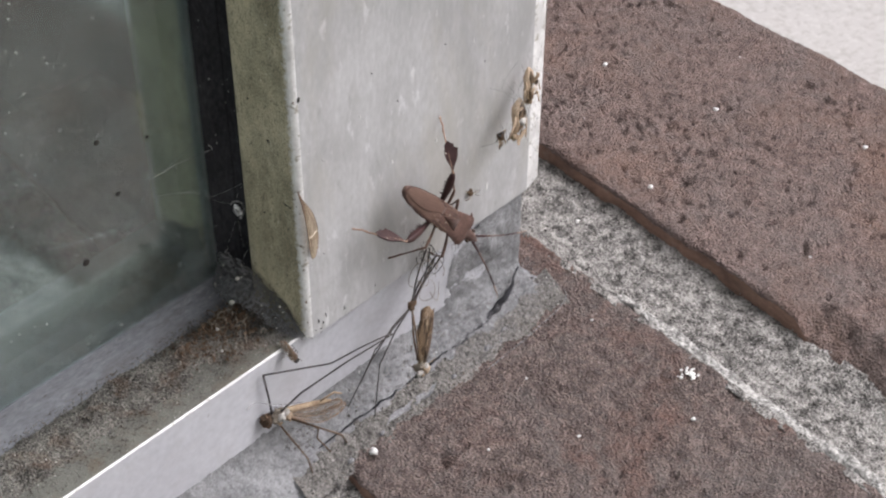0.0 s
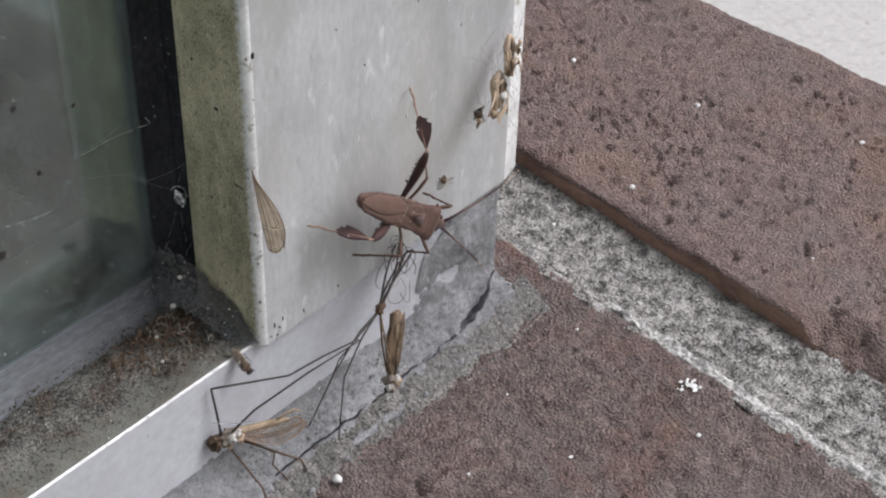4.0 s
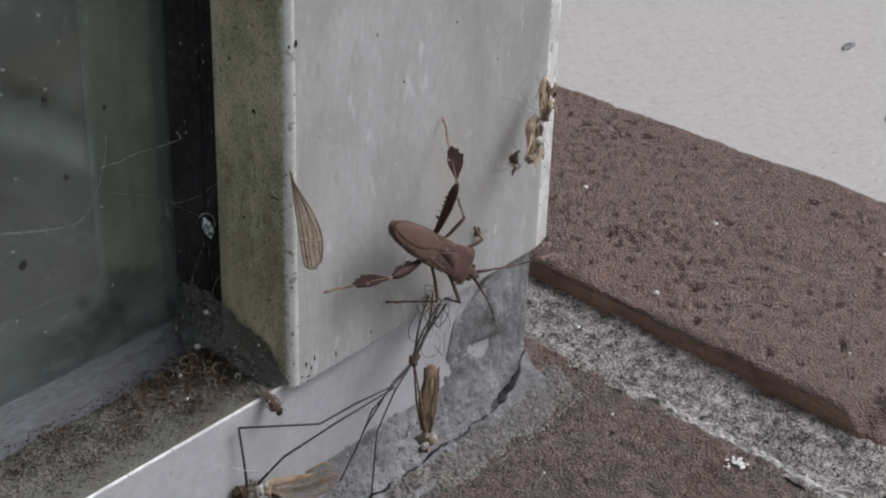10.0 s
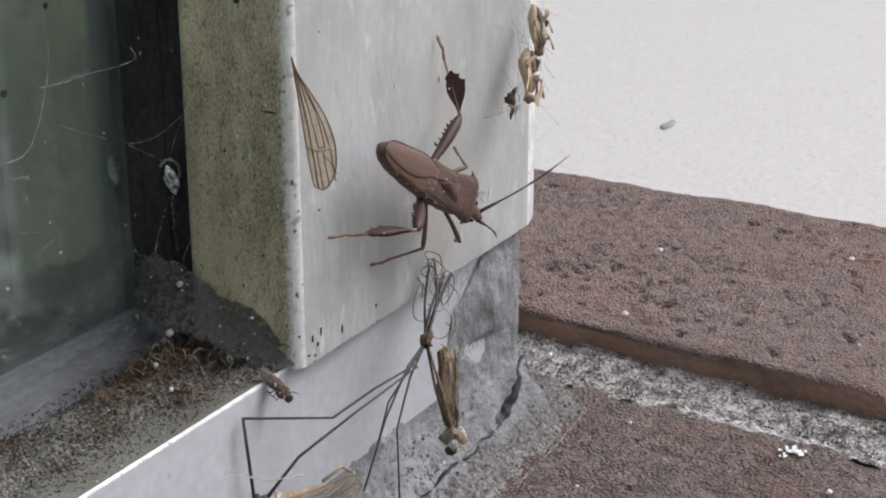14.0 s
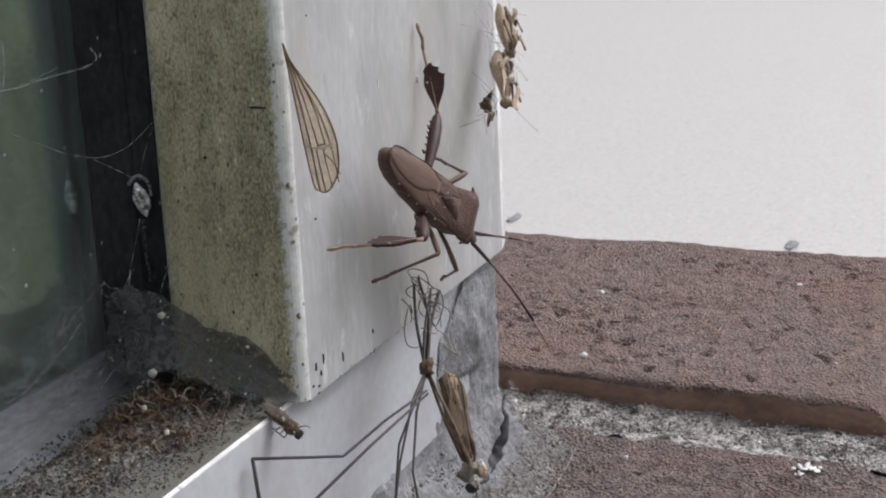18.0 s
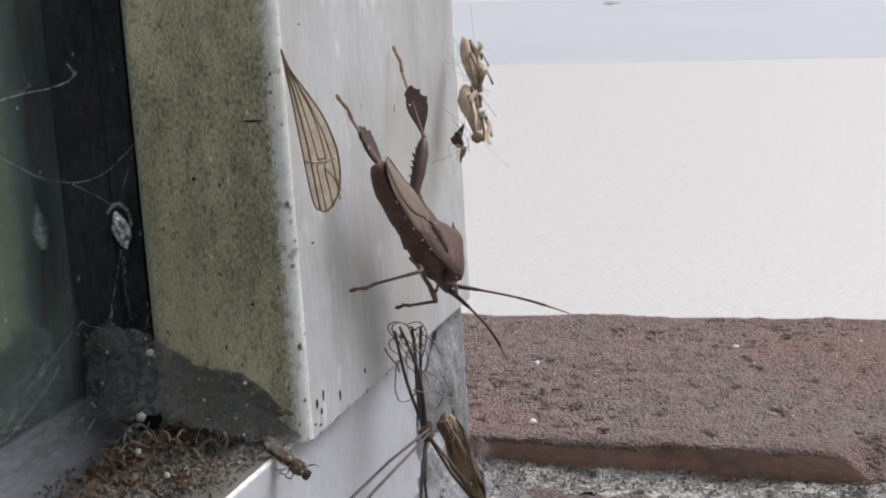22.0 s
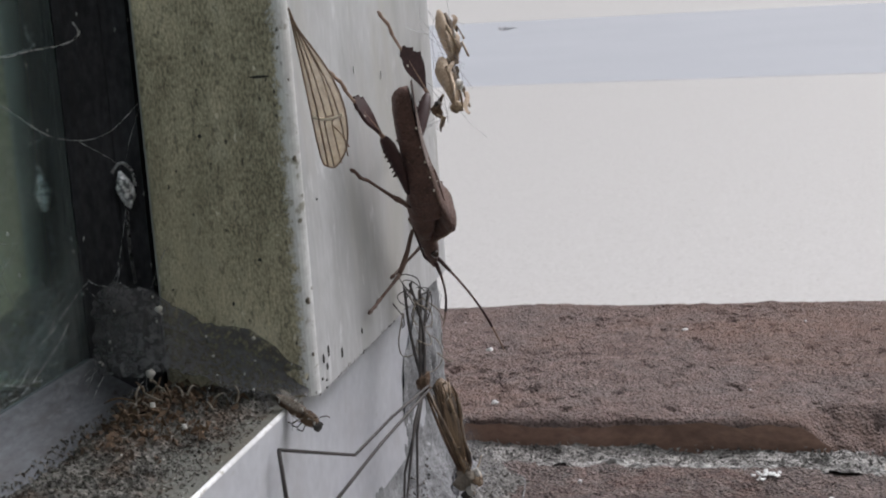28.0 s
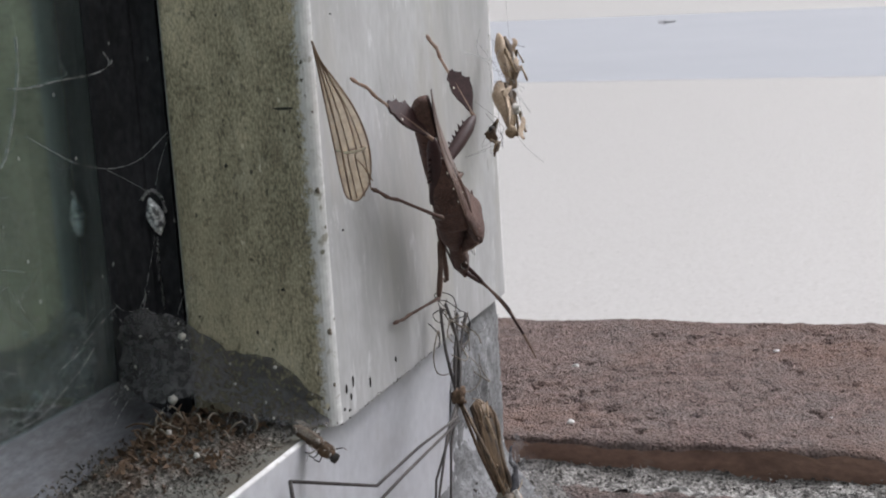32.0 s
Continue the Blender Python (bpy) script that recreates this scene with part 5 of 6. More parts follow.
def build_dirt():
    def place(u, v):
        x, y = -5.2 + 5.18 * u ** 0.8, 0.2 + 1.1 * v + 0.03 * noise.noise(Vector((u * 40, 0, 0))) * v
        return (x, y, dirt_top(x, y))
    ledge = tagged(part("ledge_dirt", sheet(260, 60, place), M_DIRT, None), "grey-brown gritty dirt lying on the window ledge", "dirt", kind="stuff")
    random.seed(5)
    bm = bmesh.new()
    for _ in range(15000):
        x, y = -4.6 * random.random() ** 1.5, random.uniform(0.19, 1.24)
        rest = -0.012 if y < 1.17 else -0.02 + 1.12 * (y - 1.17)
        grain(bm, (x, y, max(dirt_top(x, y), rest) + 0.006), random.uniform(0.006, 0.02))
    tagged(part("ledge_grit", bm, M_DIRT, None, smooth=False), "loose dark and pale grit on the ledge", "grit", kind="stuff")
    bm = bmesh.new()
    for _ in range(700):
        x, y = random.gauss(-0.62, 0.3), random.gauss(0.82, 0.17)
        if -1.6 < x < -0.03 and 0.3 < y < 1.25:
            grain(bm, (x, y, dirt_top(x, y) + random.uniform(0, 0.05)), random.uniform(0.014, 0.04))
    tagged(part("brown_crumbs", bm, M_BROWN, None, smooth=False), "dark brown crumbs heaped in the corner", "debris", kind="stuff")
    nest = thing("debris_tuft", "wispy grey-brown tuft of fibres in the dirt", "debris", at=(-0.55, 0.8, 0.1))
    for k in range(44):
        x, y = random.gauss(-0.05, 0.2), random.gauss(0.0, 0.13)
        pts, p = [], Vector((x, y, dirt_top(x - 0.55, y + 0.8) - 0.1))
        d = Vector((random.gauss(0, 1), random.gauss(0, 1), random.uniform(0.3, 1.3))).normalized()
        turn = Vector((random.gauss(0, 1), random.gauss(0, 1), random.gauss(0, 1))).normalized()
        for _ in range(11):
            pts.append(p.copy())
            p += d * random.uniform(0.018, 0.034)
            d = (d + turn.cross(d) * 0.42 - Vector((0, 0, 0.10))).normalized()
        bm = bmesh.new()
        tube(bm, pts, [0.007] * 9 + [0.005, 0.003], 5)
        part("fibre", bm, M_FIBRE if k % 3 else M_BROWN, nest)
    for x, y, z, r in ((-0.38, 0.951, 0.27, 0.035), (-0.305, 0.885, 0.665, 0.028), (-0.75, 0.8, 0.17, 0.022), (-0.12, 0.35, 0.42, 0.017), (-0.9, 0.55, 0.08, 0.02), (-0.2, 0.6, 0.33, 0.014)):
        bm = ruffle(ball(0, 0, 0, r, r * 0.8, r * 0.9, 6, 8), 0.03, r * 0.5, x)
        ob = tagged(part("dust_ball", bm, M_FLUFF, None), "tiny pale ball of dust caught in the web", "dust", group="dust balls in the corner")
        ob.location = Vector((x, y, z)) * C


def build_corner_veil():
    """A dark, dusty web draped over the foot of the post."""
    low = curve_through([(-0.34, 1.36, 0.30), (-0.38, 1.15, 0.26), (-0.32, 0.85, 0.27), (-0.24, 0.55, 0.17), (-0.16, 0.28, 0.06), (-0.05, 0.06, 0.02)], 7)
    top = curve_through([(-0.27, 1.36, 0.70), (-0.22, 1.25, 0.80), (-0.10, 1.05, 0.78), (-0.012, 0.75, 0.53), (-0.010, 0.4, 0.45), (-0.010, 0.1, 0.22)], 7)
    n = len(low) - 1

    def place(u, v):
        a, b = low[round(u * n)], top[round(u * n)]
        p = a.lerp(b, v)
        sag = math.sin(math.pi * v) * 0.09
        return p + Vector((sag * 0.8, sag * 0.1, -sag * 0.3)) + noise.noise_vector(p * 4) * 0.04 + noise.noise_vector(p * 13) * 0.02 + noise.noise_vector(p * 30) * (0.010 + 0.02 * abs(2 * v - 1) ** 6) + Vector((-0.03, 0, 0))
    ob = tagged(part("corner_web", sheet(n, 20, place), M_DARKWEB, None), "dark dusty sheet of web in the window corner", "cobweb")
    bm = bmesh.new()
    tube(bm, curve_through([low[15].lerp(top[15], 0.6), low[19].lerp(top[19], 0.56), low[23].lerp(top[23], 0.5)], 8), 0.005, 5)
    part("fold", bm, M_WEB, ob, "pale fold of silk")
    random.seed(21)
    for k in range(22):  # threads that stay the sheet to the post and the dirt
        i = random.randint(0, n)
        a, b = (low[i], low[i] + Vector((random.uniform(-0.35, 0.05), random.uniform(-0.15, 0.1), -0.12))) if k % 5 else (top[i], top[i] + Vector((random.uniform(-0.02, 0.0), random.uniform(-0.15, 0.15), random.uniform(0.05, 0.3))))
        bm = bmesh.new()
        tube(bm, curve_through([a, a.lerp(b, 0.5) + Vector((-0.03, random.gauss(0, 0.03), random.gauss(0, 0.02))), b], 4), 0.0028, 4)
        part("stay_thread", bm, M_THREAD, ob)
    for k in range(13):
        u, v = random.random(), random.random()
        p = Vector(place(round(u * n) / n, v)) + Vector((-0.012, -0.012, 0.008))
        part("caught_speck", ball(*p, *(random.uniform(0.005, 0.012) for _ in range(3)), 4, 5), M_FLUFF, ob)


def silk_lines(web, place, count):
    """Single threads that run through a sheet of web."""
    random.seed(count)
    for _ in range(count):
        u0, v0, u1, v1 = (random.random() for _ in range(4))
        pts = [Vector(place(u0 + (u1 - u0) * i / 10, v0 + (v1 - v0) * i / 10)) + Vector((0, -0.01, 0.005)) for i in range(11)]
        bm = bmesh.new()
        tube(bm, pts, 0.0028, 4)
        part("silk_line", bm, M_THREAD, web)


def build_glass_web():
    """Fine tangle of old silk stuck to the dusty pane."""
    rnd = random.Random(77)
    bm = bmesh.new()
    for k in range(240):
        x, z = -1.1 - 3.0 * rnd.random(), 0.7 + 3.6 * rnd.random()
        a, n = rnd.uniform(-0.5, 0.9), rnd.uniform(0.12, 0.5)
        line = []
        for i in range(5):
            line.append((x, 1.443 - 0.02 * rnd.random(), z))
            a += rnd.uniform(-0.7, 0.7)
            x, z = x + n / 4 * math.cos(a), z + n / 4 * math.sin(a)
        if x < -0.95:
            tube(bm, curve_through(line, 3), rnd.uniform(0.001, 0.0026), 4)
    tagged(part("web_tangle", bm, M_TANGLE, None), "fine tangle of grey silk stuck to the dusty glass", "cobweb", kind="stuff")


def build_foot_haze():
    """A thin dusty sheet of web along the foot of the pane, thickest in the corner."""
    def place(u, v):
        x = -0.16 - 1.7 * u
        high = (0.75 - 0.50 * min(1.0, u / 0.6)) * (1 + 0.3 * noise.noise(Vector((x * 2.3, 4, 0))))
        p = Vector((x, 1.425 - 0.05 * (1 - v) ** 2, 0.30 + high * v))
        return p + noise.noise_vector(p * 5) * 0.012
    web = tagged(part("pane_web", sheet(60, 14, place), M_HAZE, None), "thin dusty web along the foot of the glass", "cobweb")
    silk_lines(web, place, 6)


def build_threads():
    def strand(label, pts, r, bend=0.0):
        bm = bmesh.new()
        tube(bm, curve_through(pts, 6), r, 5)
        return tagged(part("web_strand", bm, M_THREAD, None), label, "cobweb", group="loose strands of web")
    strand("fine curved web strand on the dark glass", [(-0.943, 1.443, 2.617), (-0.963, 1.443, 2.419), (-1.101, 1.443, 2.074), (-1.298, 1.443, 1.867), (-1.743, 1.443, 1.926), (-2.433, 1.443, 2.153)], 0.0042)
    strand("pale curled hair over the gasket and the glass", [(-0.219, 1.29, 2.464), (-0.176, 1.28, 2.385), (-0.249, 1.35, 2.334), (-0.596, 1.42, 2.322), (-0.83, 1.43, 2.309), (-1.066, 1.437, 2.323)], 0.006)
    strand("thin sagging web strand across the black gasket", [(-0.95, 1.44, 2.03), (-0.49, 1.44, 1.82), (-0.36, 1.37, 1.76), (-0.28, 1.25, 1.74), (-0.09, 1.17, 1.77), (-0.008, 1.0, 1.93)], 0.003)
    strand("thin sagging web strand across the black gasket", [(-0.33, 1.28, 1.735), (-0.2, 1.2, 1.64), (-0.06, 1.14, 1.54)], 0.0022)
    strand("thin web strand holding the cocoon", [(-0.008, 1.0, 1.90), (-0.05, 1.07, 1.7), (-0.03, 1.13, 1.53)], 0.0018)
    strand("thin web strand below the cocoon", [(-0.05, 1.14, 1.28), (-0.12, 1.15, 1.12), (-0.22, 1.18, 0.86)], 0.0018)
    strand("fine web strand at the rail end", [(-1.05, -0.02, -0.42), (-0.85, 0.05, -0.5), (-0.6, -0.05, -0.66), (-0.3, -0.2, -0.72)], 0.007)
    strand("pale web strand over the sealant", [(4.58, -0.36, -2.04), (4.3, -0.52, -2.02), (3.4, -0.6, -2.02), (2.6, -0.62, -2.03)], 0.008)
    strand("pale web strand on the sealant corner", [(4.58, -0.36, -2.1), (4.45, -0.1, -1.95), (4.15, 0.0, -1.5)], 0.004)

    def place(u, v):
        a = Vector((2.2, 0.0, -1.55)).lerp(Vector((4.1, 0.02, -1.3)), u)
        b = Vector((2.3, -0.46, -2.04)).lerp(Vector((4.6, -0.36, -2.08)), u)
        p = a.lerp(b, v)
        return p + Vector((0, -0.02, 0.03)) * math.sin(math.pi * v) * (0.6 + 0.9 * noise.noise(p * 3)) + noise.noise_vector(p * 6) * 0.05
    web = tagged(part("sheet_web", sheet(40, 12, place), M_WEB, None), "dusty grey sheet web over the sealant", "cobweb")
    silk_lines(web, place, 9)

    def place(u, v):
        a = Vector((2.55, 0.0, 0.0)).lerp(Vector((4.0, 0.06, -0.18)), u)
        b = Vector((2.2, -0.20, -0.75)).lerp(Vector((3.9, 0.06, -0.9)), u)
        p = a.lerp(b, v)
        return p + noise.noise_vector(p * 4) * 0.05 * math.sin(math.pi * v) * math.sin(math.pi * u)
    web = tagged(part("sheet_web", sheet(28, 14, place), M_WEB, None), "torn grey web under the post's lower edge", "cobweb")
    silk_lines(web, place, 7)


def build_cocoon():
    ob = thing("cocoon", "small silvery white cocoon stuck to the black gasket", "cocoon", at=(0.02, 1.165, 1.375))
    part("case", ruffle(loft([(-0.13, 0, 0.008, 0.008), (-0.09, 0.0, 0.035, 0.03), (-0.02, 0.0, 0.055, 0.045), (0.05, 0.0, 0.05, 0.04), (0.10, 0.0, 0.028, 0.025), (0.13, 0, 0.008, 0.008)], 12), 0.05, 0.018, 3), M_SILVER, ob)
    ob.children[0].matrix_basis = axes(Vector((0, 0, 0)), (0.25, -0.1, -1), (-1, -0.5, 0))
    bm = bmesh.new()
    tube(bm, curve_through([(-0.07, 0.05, 0.12), (-0.03, 0.0, 0.18), (0.04, -0.04, 0.12), (0.05, -0.05, 0.02)], 5), 0.012, 5)
    part("silk_loop", bm, M_THREAD, ob)
    bm = bmesh.new()
    tube(bm, curve_through([(0.0, 0.0, -0.13), (0.02, 0.02, -0.35), (0.05, 0.02, -0.62)], 5), 0.012, 5)
    part("silk_tail", bm, M_DARKWEB, ob)


def wing_mesh(parent, length, width, skin, vein, flip=1, at=None, curl=0.0, band=True):
    """A long crane-fly wing in the x, y plane from the origin, with its veins."""
    half = [(0.0, 0.0), (0.12, 0.12), (0.25, 0.42), (0.43, 0.80), (0.62, 1.0), (0.78, 0.97), (0.90, 0.80), (0.97, 0.54), (1.0, 0.30), (0.985, 0.12), (0.95, -0.02), (0.8, -0.05), (0.5, -0.03), (0.2, -0.01)]
    at = at or Matrix.Identity(4)
    out = [(p * length, q * width * flip) for p, q in half]
    part("membrane", plate(out, 0.004, lambda p, q, r: at @ Vector((p, q + curl * max(0.0, p / length - 0.45) ** 2 * length, r + 0.02 * math.sin(p * 4) + 0.3 * abs(curl) * (p / length) ** 3 * length))), skin, parent, "thin veined skin", smooth=False)
    lines = [[(0, 0), (0.2, -0.01), (0.5, -0.03), (0.8, -0.05), (0.95, -0.02), (0.985, 0.12), (1.0, 0.30), (0.97, 0.54), (0.90, 0.80), (0.78, 0.97), (0.62, 1.0), (0.43, 0.80), (0.25, 0.42), (0.12, 0.12), (0, 0)],
             [(0, 0), (0.3, 0.10), (0.6, 0.15), (0.98, 0.12)], [(0.05, 0.03), (0.35, 0.26), (0.68, 0.38), (0.72, 0.30), (0.99, 0.30)], [(0.1, 0.06), (0.4, 0.5), (0.68, 0.62), (0.74, 0.52), (0.985, 0.55)],
             [(0.1, 0.07), (0.45, 0.62), (0.7, 0.8), (0.95, 0.8)], [(0.68, 0.38), (0.68, 0.62)], [(0.74, 0.52), (0.8, 0.72), (0.9, 0.9)]]
    for k, line in enumerate(lines):
        pts = curve_through([at @ Vector((p * length, q * width * flip + curl * max(0.0, p - 0.45) ** 2 * length, 0.02 * math.sin(p * length * 4) + 0.3 * abs(curl) * p ** 3 * length)) for p, q in line], 4)
        bm = bmesh.new()
        tube(bm, pts, 0.0062 if k < 2 else 0.0045, 5)
        part("vein", bm, vein, parent)
    if not band:
        return
    bm = bmesh.new()
    tube(bm, [at @ Vector((p * length, q * width * flip, 0.02 * math.sin(p * length * 4) - 0.004)) for p, q in ((0.66, -0.03), (0.69, 0.25), (0.70, 0.5), (0.69, 0.9))], 0.011, 5)
    part("cross_band", bm, M_PALEVEIN, parent, "pale cross vein")


def build_loose_wing():
    wing = thing("insect_wing", "shed amber insect wing with brown veins hanging from the post edge", "wing", at=(-0.02, -0.03, 2.52))
    wing_mesh(wing, 1.06, 0.2, M_WINGSKIN, M_VEIN)
    return wing


def build_dead_fly():
    fly = thing("dead_fly", "small dried fly lying over the rail edge", "fly", at=(-0.29, -0.02, -0.02))
    fly.matrix_basis = axes(Vector((-0.27, 0.02, -0.04)) * C, (0.12, -0.62, -0.55), (-0.6, -0.4, 0.7)) @ Matrix.Scale(0.84, 4)
    part("abdomen", ruffle(loft([(-0.24, 0, 0.012, 0.012), (-0.18, 0, 0.045, 0.04), (-0.08, 0, 0.055, 0.05), (0.0, 0, 0.045, 0.045)], 9), 0.04, 0.03), M_BROWN, fly)
    part("thorax", ruffle(ball(0.05, 0, 0.01, 0.08, 0.06, 0.06, 8, 10), 0.04, 0.03, 2), M_BROWN, fly)
    part("head", ruffle(ball(0.14, 0, 0.0, 0.035, 0.045, 0.04), 0.03, 0.02), M_FLEA, fly, "dark shrunken head")
    for s in (1, -1):
        part("wing", plate([(0.05, 0.0), (-0.05, s * 0.04), (-0.2, s * 0.05), (-0.27, s * 0.02), (-0.18, -s * 0.005)], 0.004, lambda p, q, r: (p, q, r + 0.06)), M_FOLDWING, fly, "crumpled grey wing", smooth=False)
        for k in range(3):
            bm = bmesh.new()
            tube(bm, [(0.06 - k * 0.03, s * 0.03, -0.03), (0.07 - k * 0.05, s * 0.08, -0.06), (0.03 - k * 0.05, s * 0.07, -0.10)], 0.006, 4)
            part("leg", bm, M_BLACKLEG, fly)
    random.seed(61)
    for k in range(22):  # fluff and silk caught on it
        a = Vector((random.uniform(-0.22, 0.14), random.gauss(0, 0.035), random.uniform(0.0, 0.06)))
        b = a + Vector((random.gauss(0, 0.05), random.gauss(0, 0.05), random.uniform(-0.01, 0.06)))
        bm = bmesh.new()
        tube(bm, curve_through([a, a.lerp(b, 0.5) + Vector((0, 0.01, 0.02)), b], 3), [0.006, 0.005, 0.005, 0.004, 0.003, 0.003, 0.002], 4)
        part("frayed_hair", bm, (M_FIBRE, M_BROWN, M_FLUFF)[k % 3], fly)


def leg_part(parent, pts, r0, r1, mat=None, smooth=False):
    bm = bmesh.new()
    line = curve_through(pts, 5) if smooth else [Vector(p) for p in pts]
    n = max(1, len(line) - 1)
    tube(bm, line, [r0 + (r1 - r0) * i / n for i in range(n + 1)], 6)
    return part("leg", bm, mat or M_BLACKLEG, parent)


def build_dead_crane_fly():
    """The dead crane fly lying on the rail's face, its long legs caught in the web above."""
    fly = thing("dead_crane_fly", "dead straw-coloured crane fly on the rail with long thin dark legs", "crane fly", group="dead crane flies", at=(-0.62, 0.02, -0.92))
    o = Vector((-0.62, 0.02, -0.92))
    part("head", ruffle(ball(-0.10, 0.02, 0.0, 0.085, 0.07, 0.09, 14, 18), 0.03, 0.05), M_BROWN, fly, "brown shrivelled head")
    part("thorax", ruffle(ball(0.05, -0.02, 0.0, 0.12, 0.075, 0.08, 14, 18), 0.03, 0.05, 4), M_FIBRE, fly)
    for x, y, z, r in ((0.06, -0.09, 0.03, 0.06), (0.13, -0.10, 0.06, 0.045), (0.15, -0.11, -0.03, 0.05), (0.02, -0.09, -0.05, 0.035)):
        part("dust_patch", ruffle(ball(x, y, z, r, r * 0.5, r * 0.9, 10, 12), 0.022, r * 0.8, x * 30), M_FLUFF if z > 0 else M_SHARD, fly, "pale mouldy fluff")
    bm = ruffle(merged(loft([(0.1, 0, 0.05, 0.05), (0.3, 0, 0.055, 0.05), (0.55, 0, 0.045, 0.04), (0.75, 0, 0.02, 0.02)], 8)), 0.08, 0.02, 2)
    for v in bm.verts:
        v.co.y -= 0.36 * (v.co.x - 0.1)
        v.co.z -= 0.12 * (v.co.x - 0.1)
    part("abdomen", bm, M_HUSK, fly)
    for k, (dz, dy) in enumerate(((-0.27, -0.40), (-0.38, -0.46))):
        wm = axes(Vector((0, 0, 0)), (0.86, dy, dz), (-0.3, -0.7, 0.6))
        wm.translation = Vector((0.06, -0.04, 0.02))
        wing_mesh(fly, 0.84 - 0.1 * k, 0.13, M_FOLDWING, M_VEIN, 1 if k else -1, wm, 0.9 if k else 0.55, False)
    knee, bend, node = Vector((-0.70, 0.05, -0.13)) - o, Vector((0.22, -0.15, -0.46)) - o, Vector((0.95, -0.5, -0.20)) - o
    leg_part(fly, [(-0.02, 0, 0.06), (-0.04, 0.02, 0.4), knee], 0.015, 0.013)
    leg_part(fly, [knee, bend, bend.lerp(node, 0.5) + Vector((0, 0, 0.02)), node], 0.012, 0.009)
    leg_part(fly, [(0.08, -0.05, 0.08), (0.3, -0.2, 0.36), Vector((0.35, -0.3, -0.42)) - o, node + Vector((0.02, 0, -0.03))], 0.014, 0.009)
    leg_part(fly, [(0.12, -0.08, -0.03), (0.75, -0.4, -0.62), (0.92, -0.3, -0.98)], 0.014, 0.01, M_BROWN)
    leg_part(fly, [(0.1, -0.05, 0.05), (0.5, -0.25, -0.42), (0.55, -0.15, -0.72), (0.72, -0.3, -1.1)], 0.013, 0.009, M_BROWN)
    leg_part(fly, [(0.0, -0.05, -0.03), (0.25, -0.3, -0.75), (0.3, -0.33, -1.13)], 0.012, 0.009, M_BROWN)
    leg_part(fly, [(0.55, -0.25, 0.05), (0.75, -0.3, 0.1), (0.85, -0.32, 0.02)], 0.014, 0.012, M_HUSK)


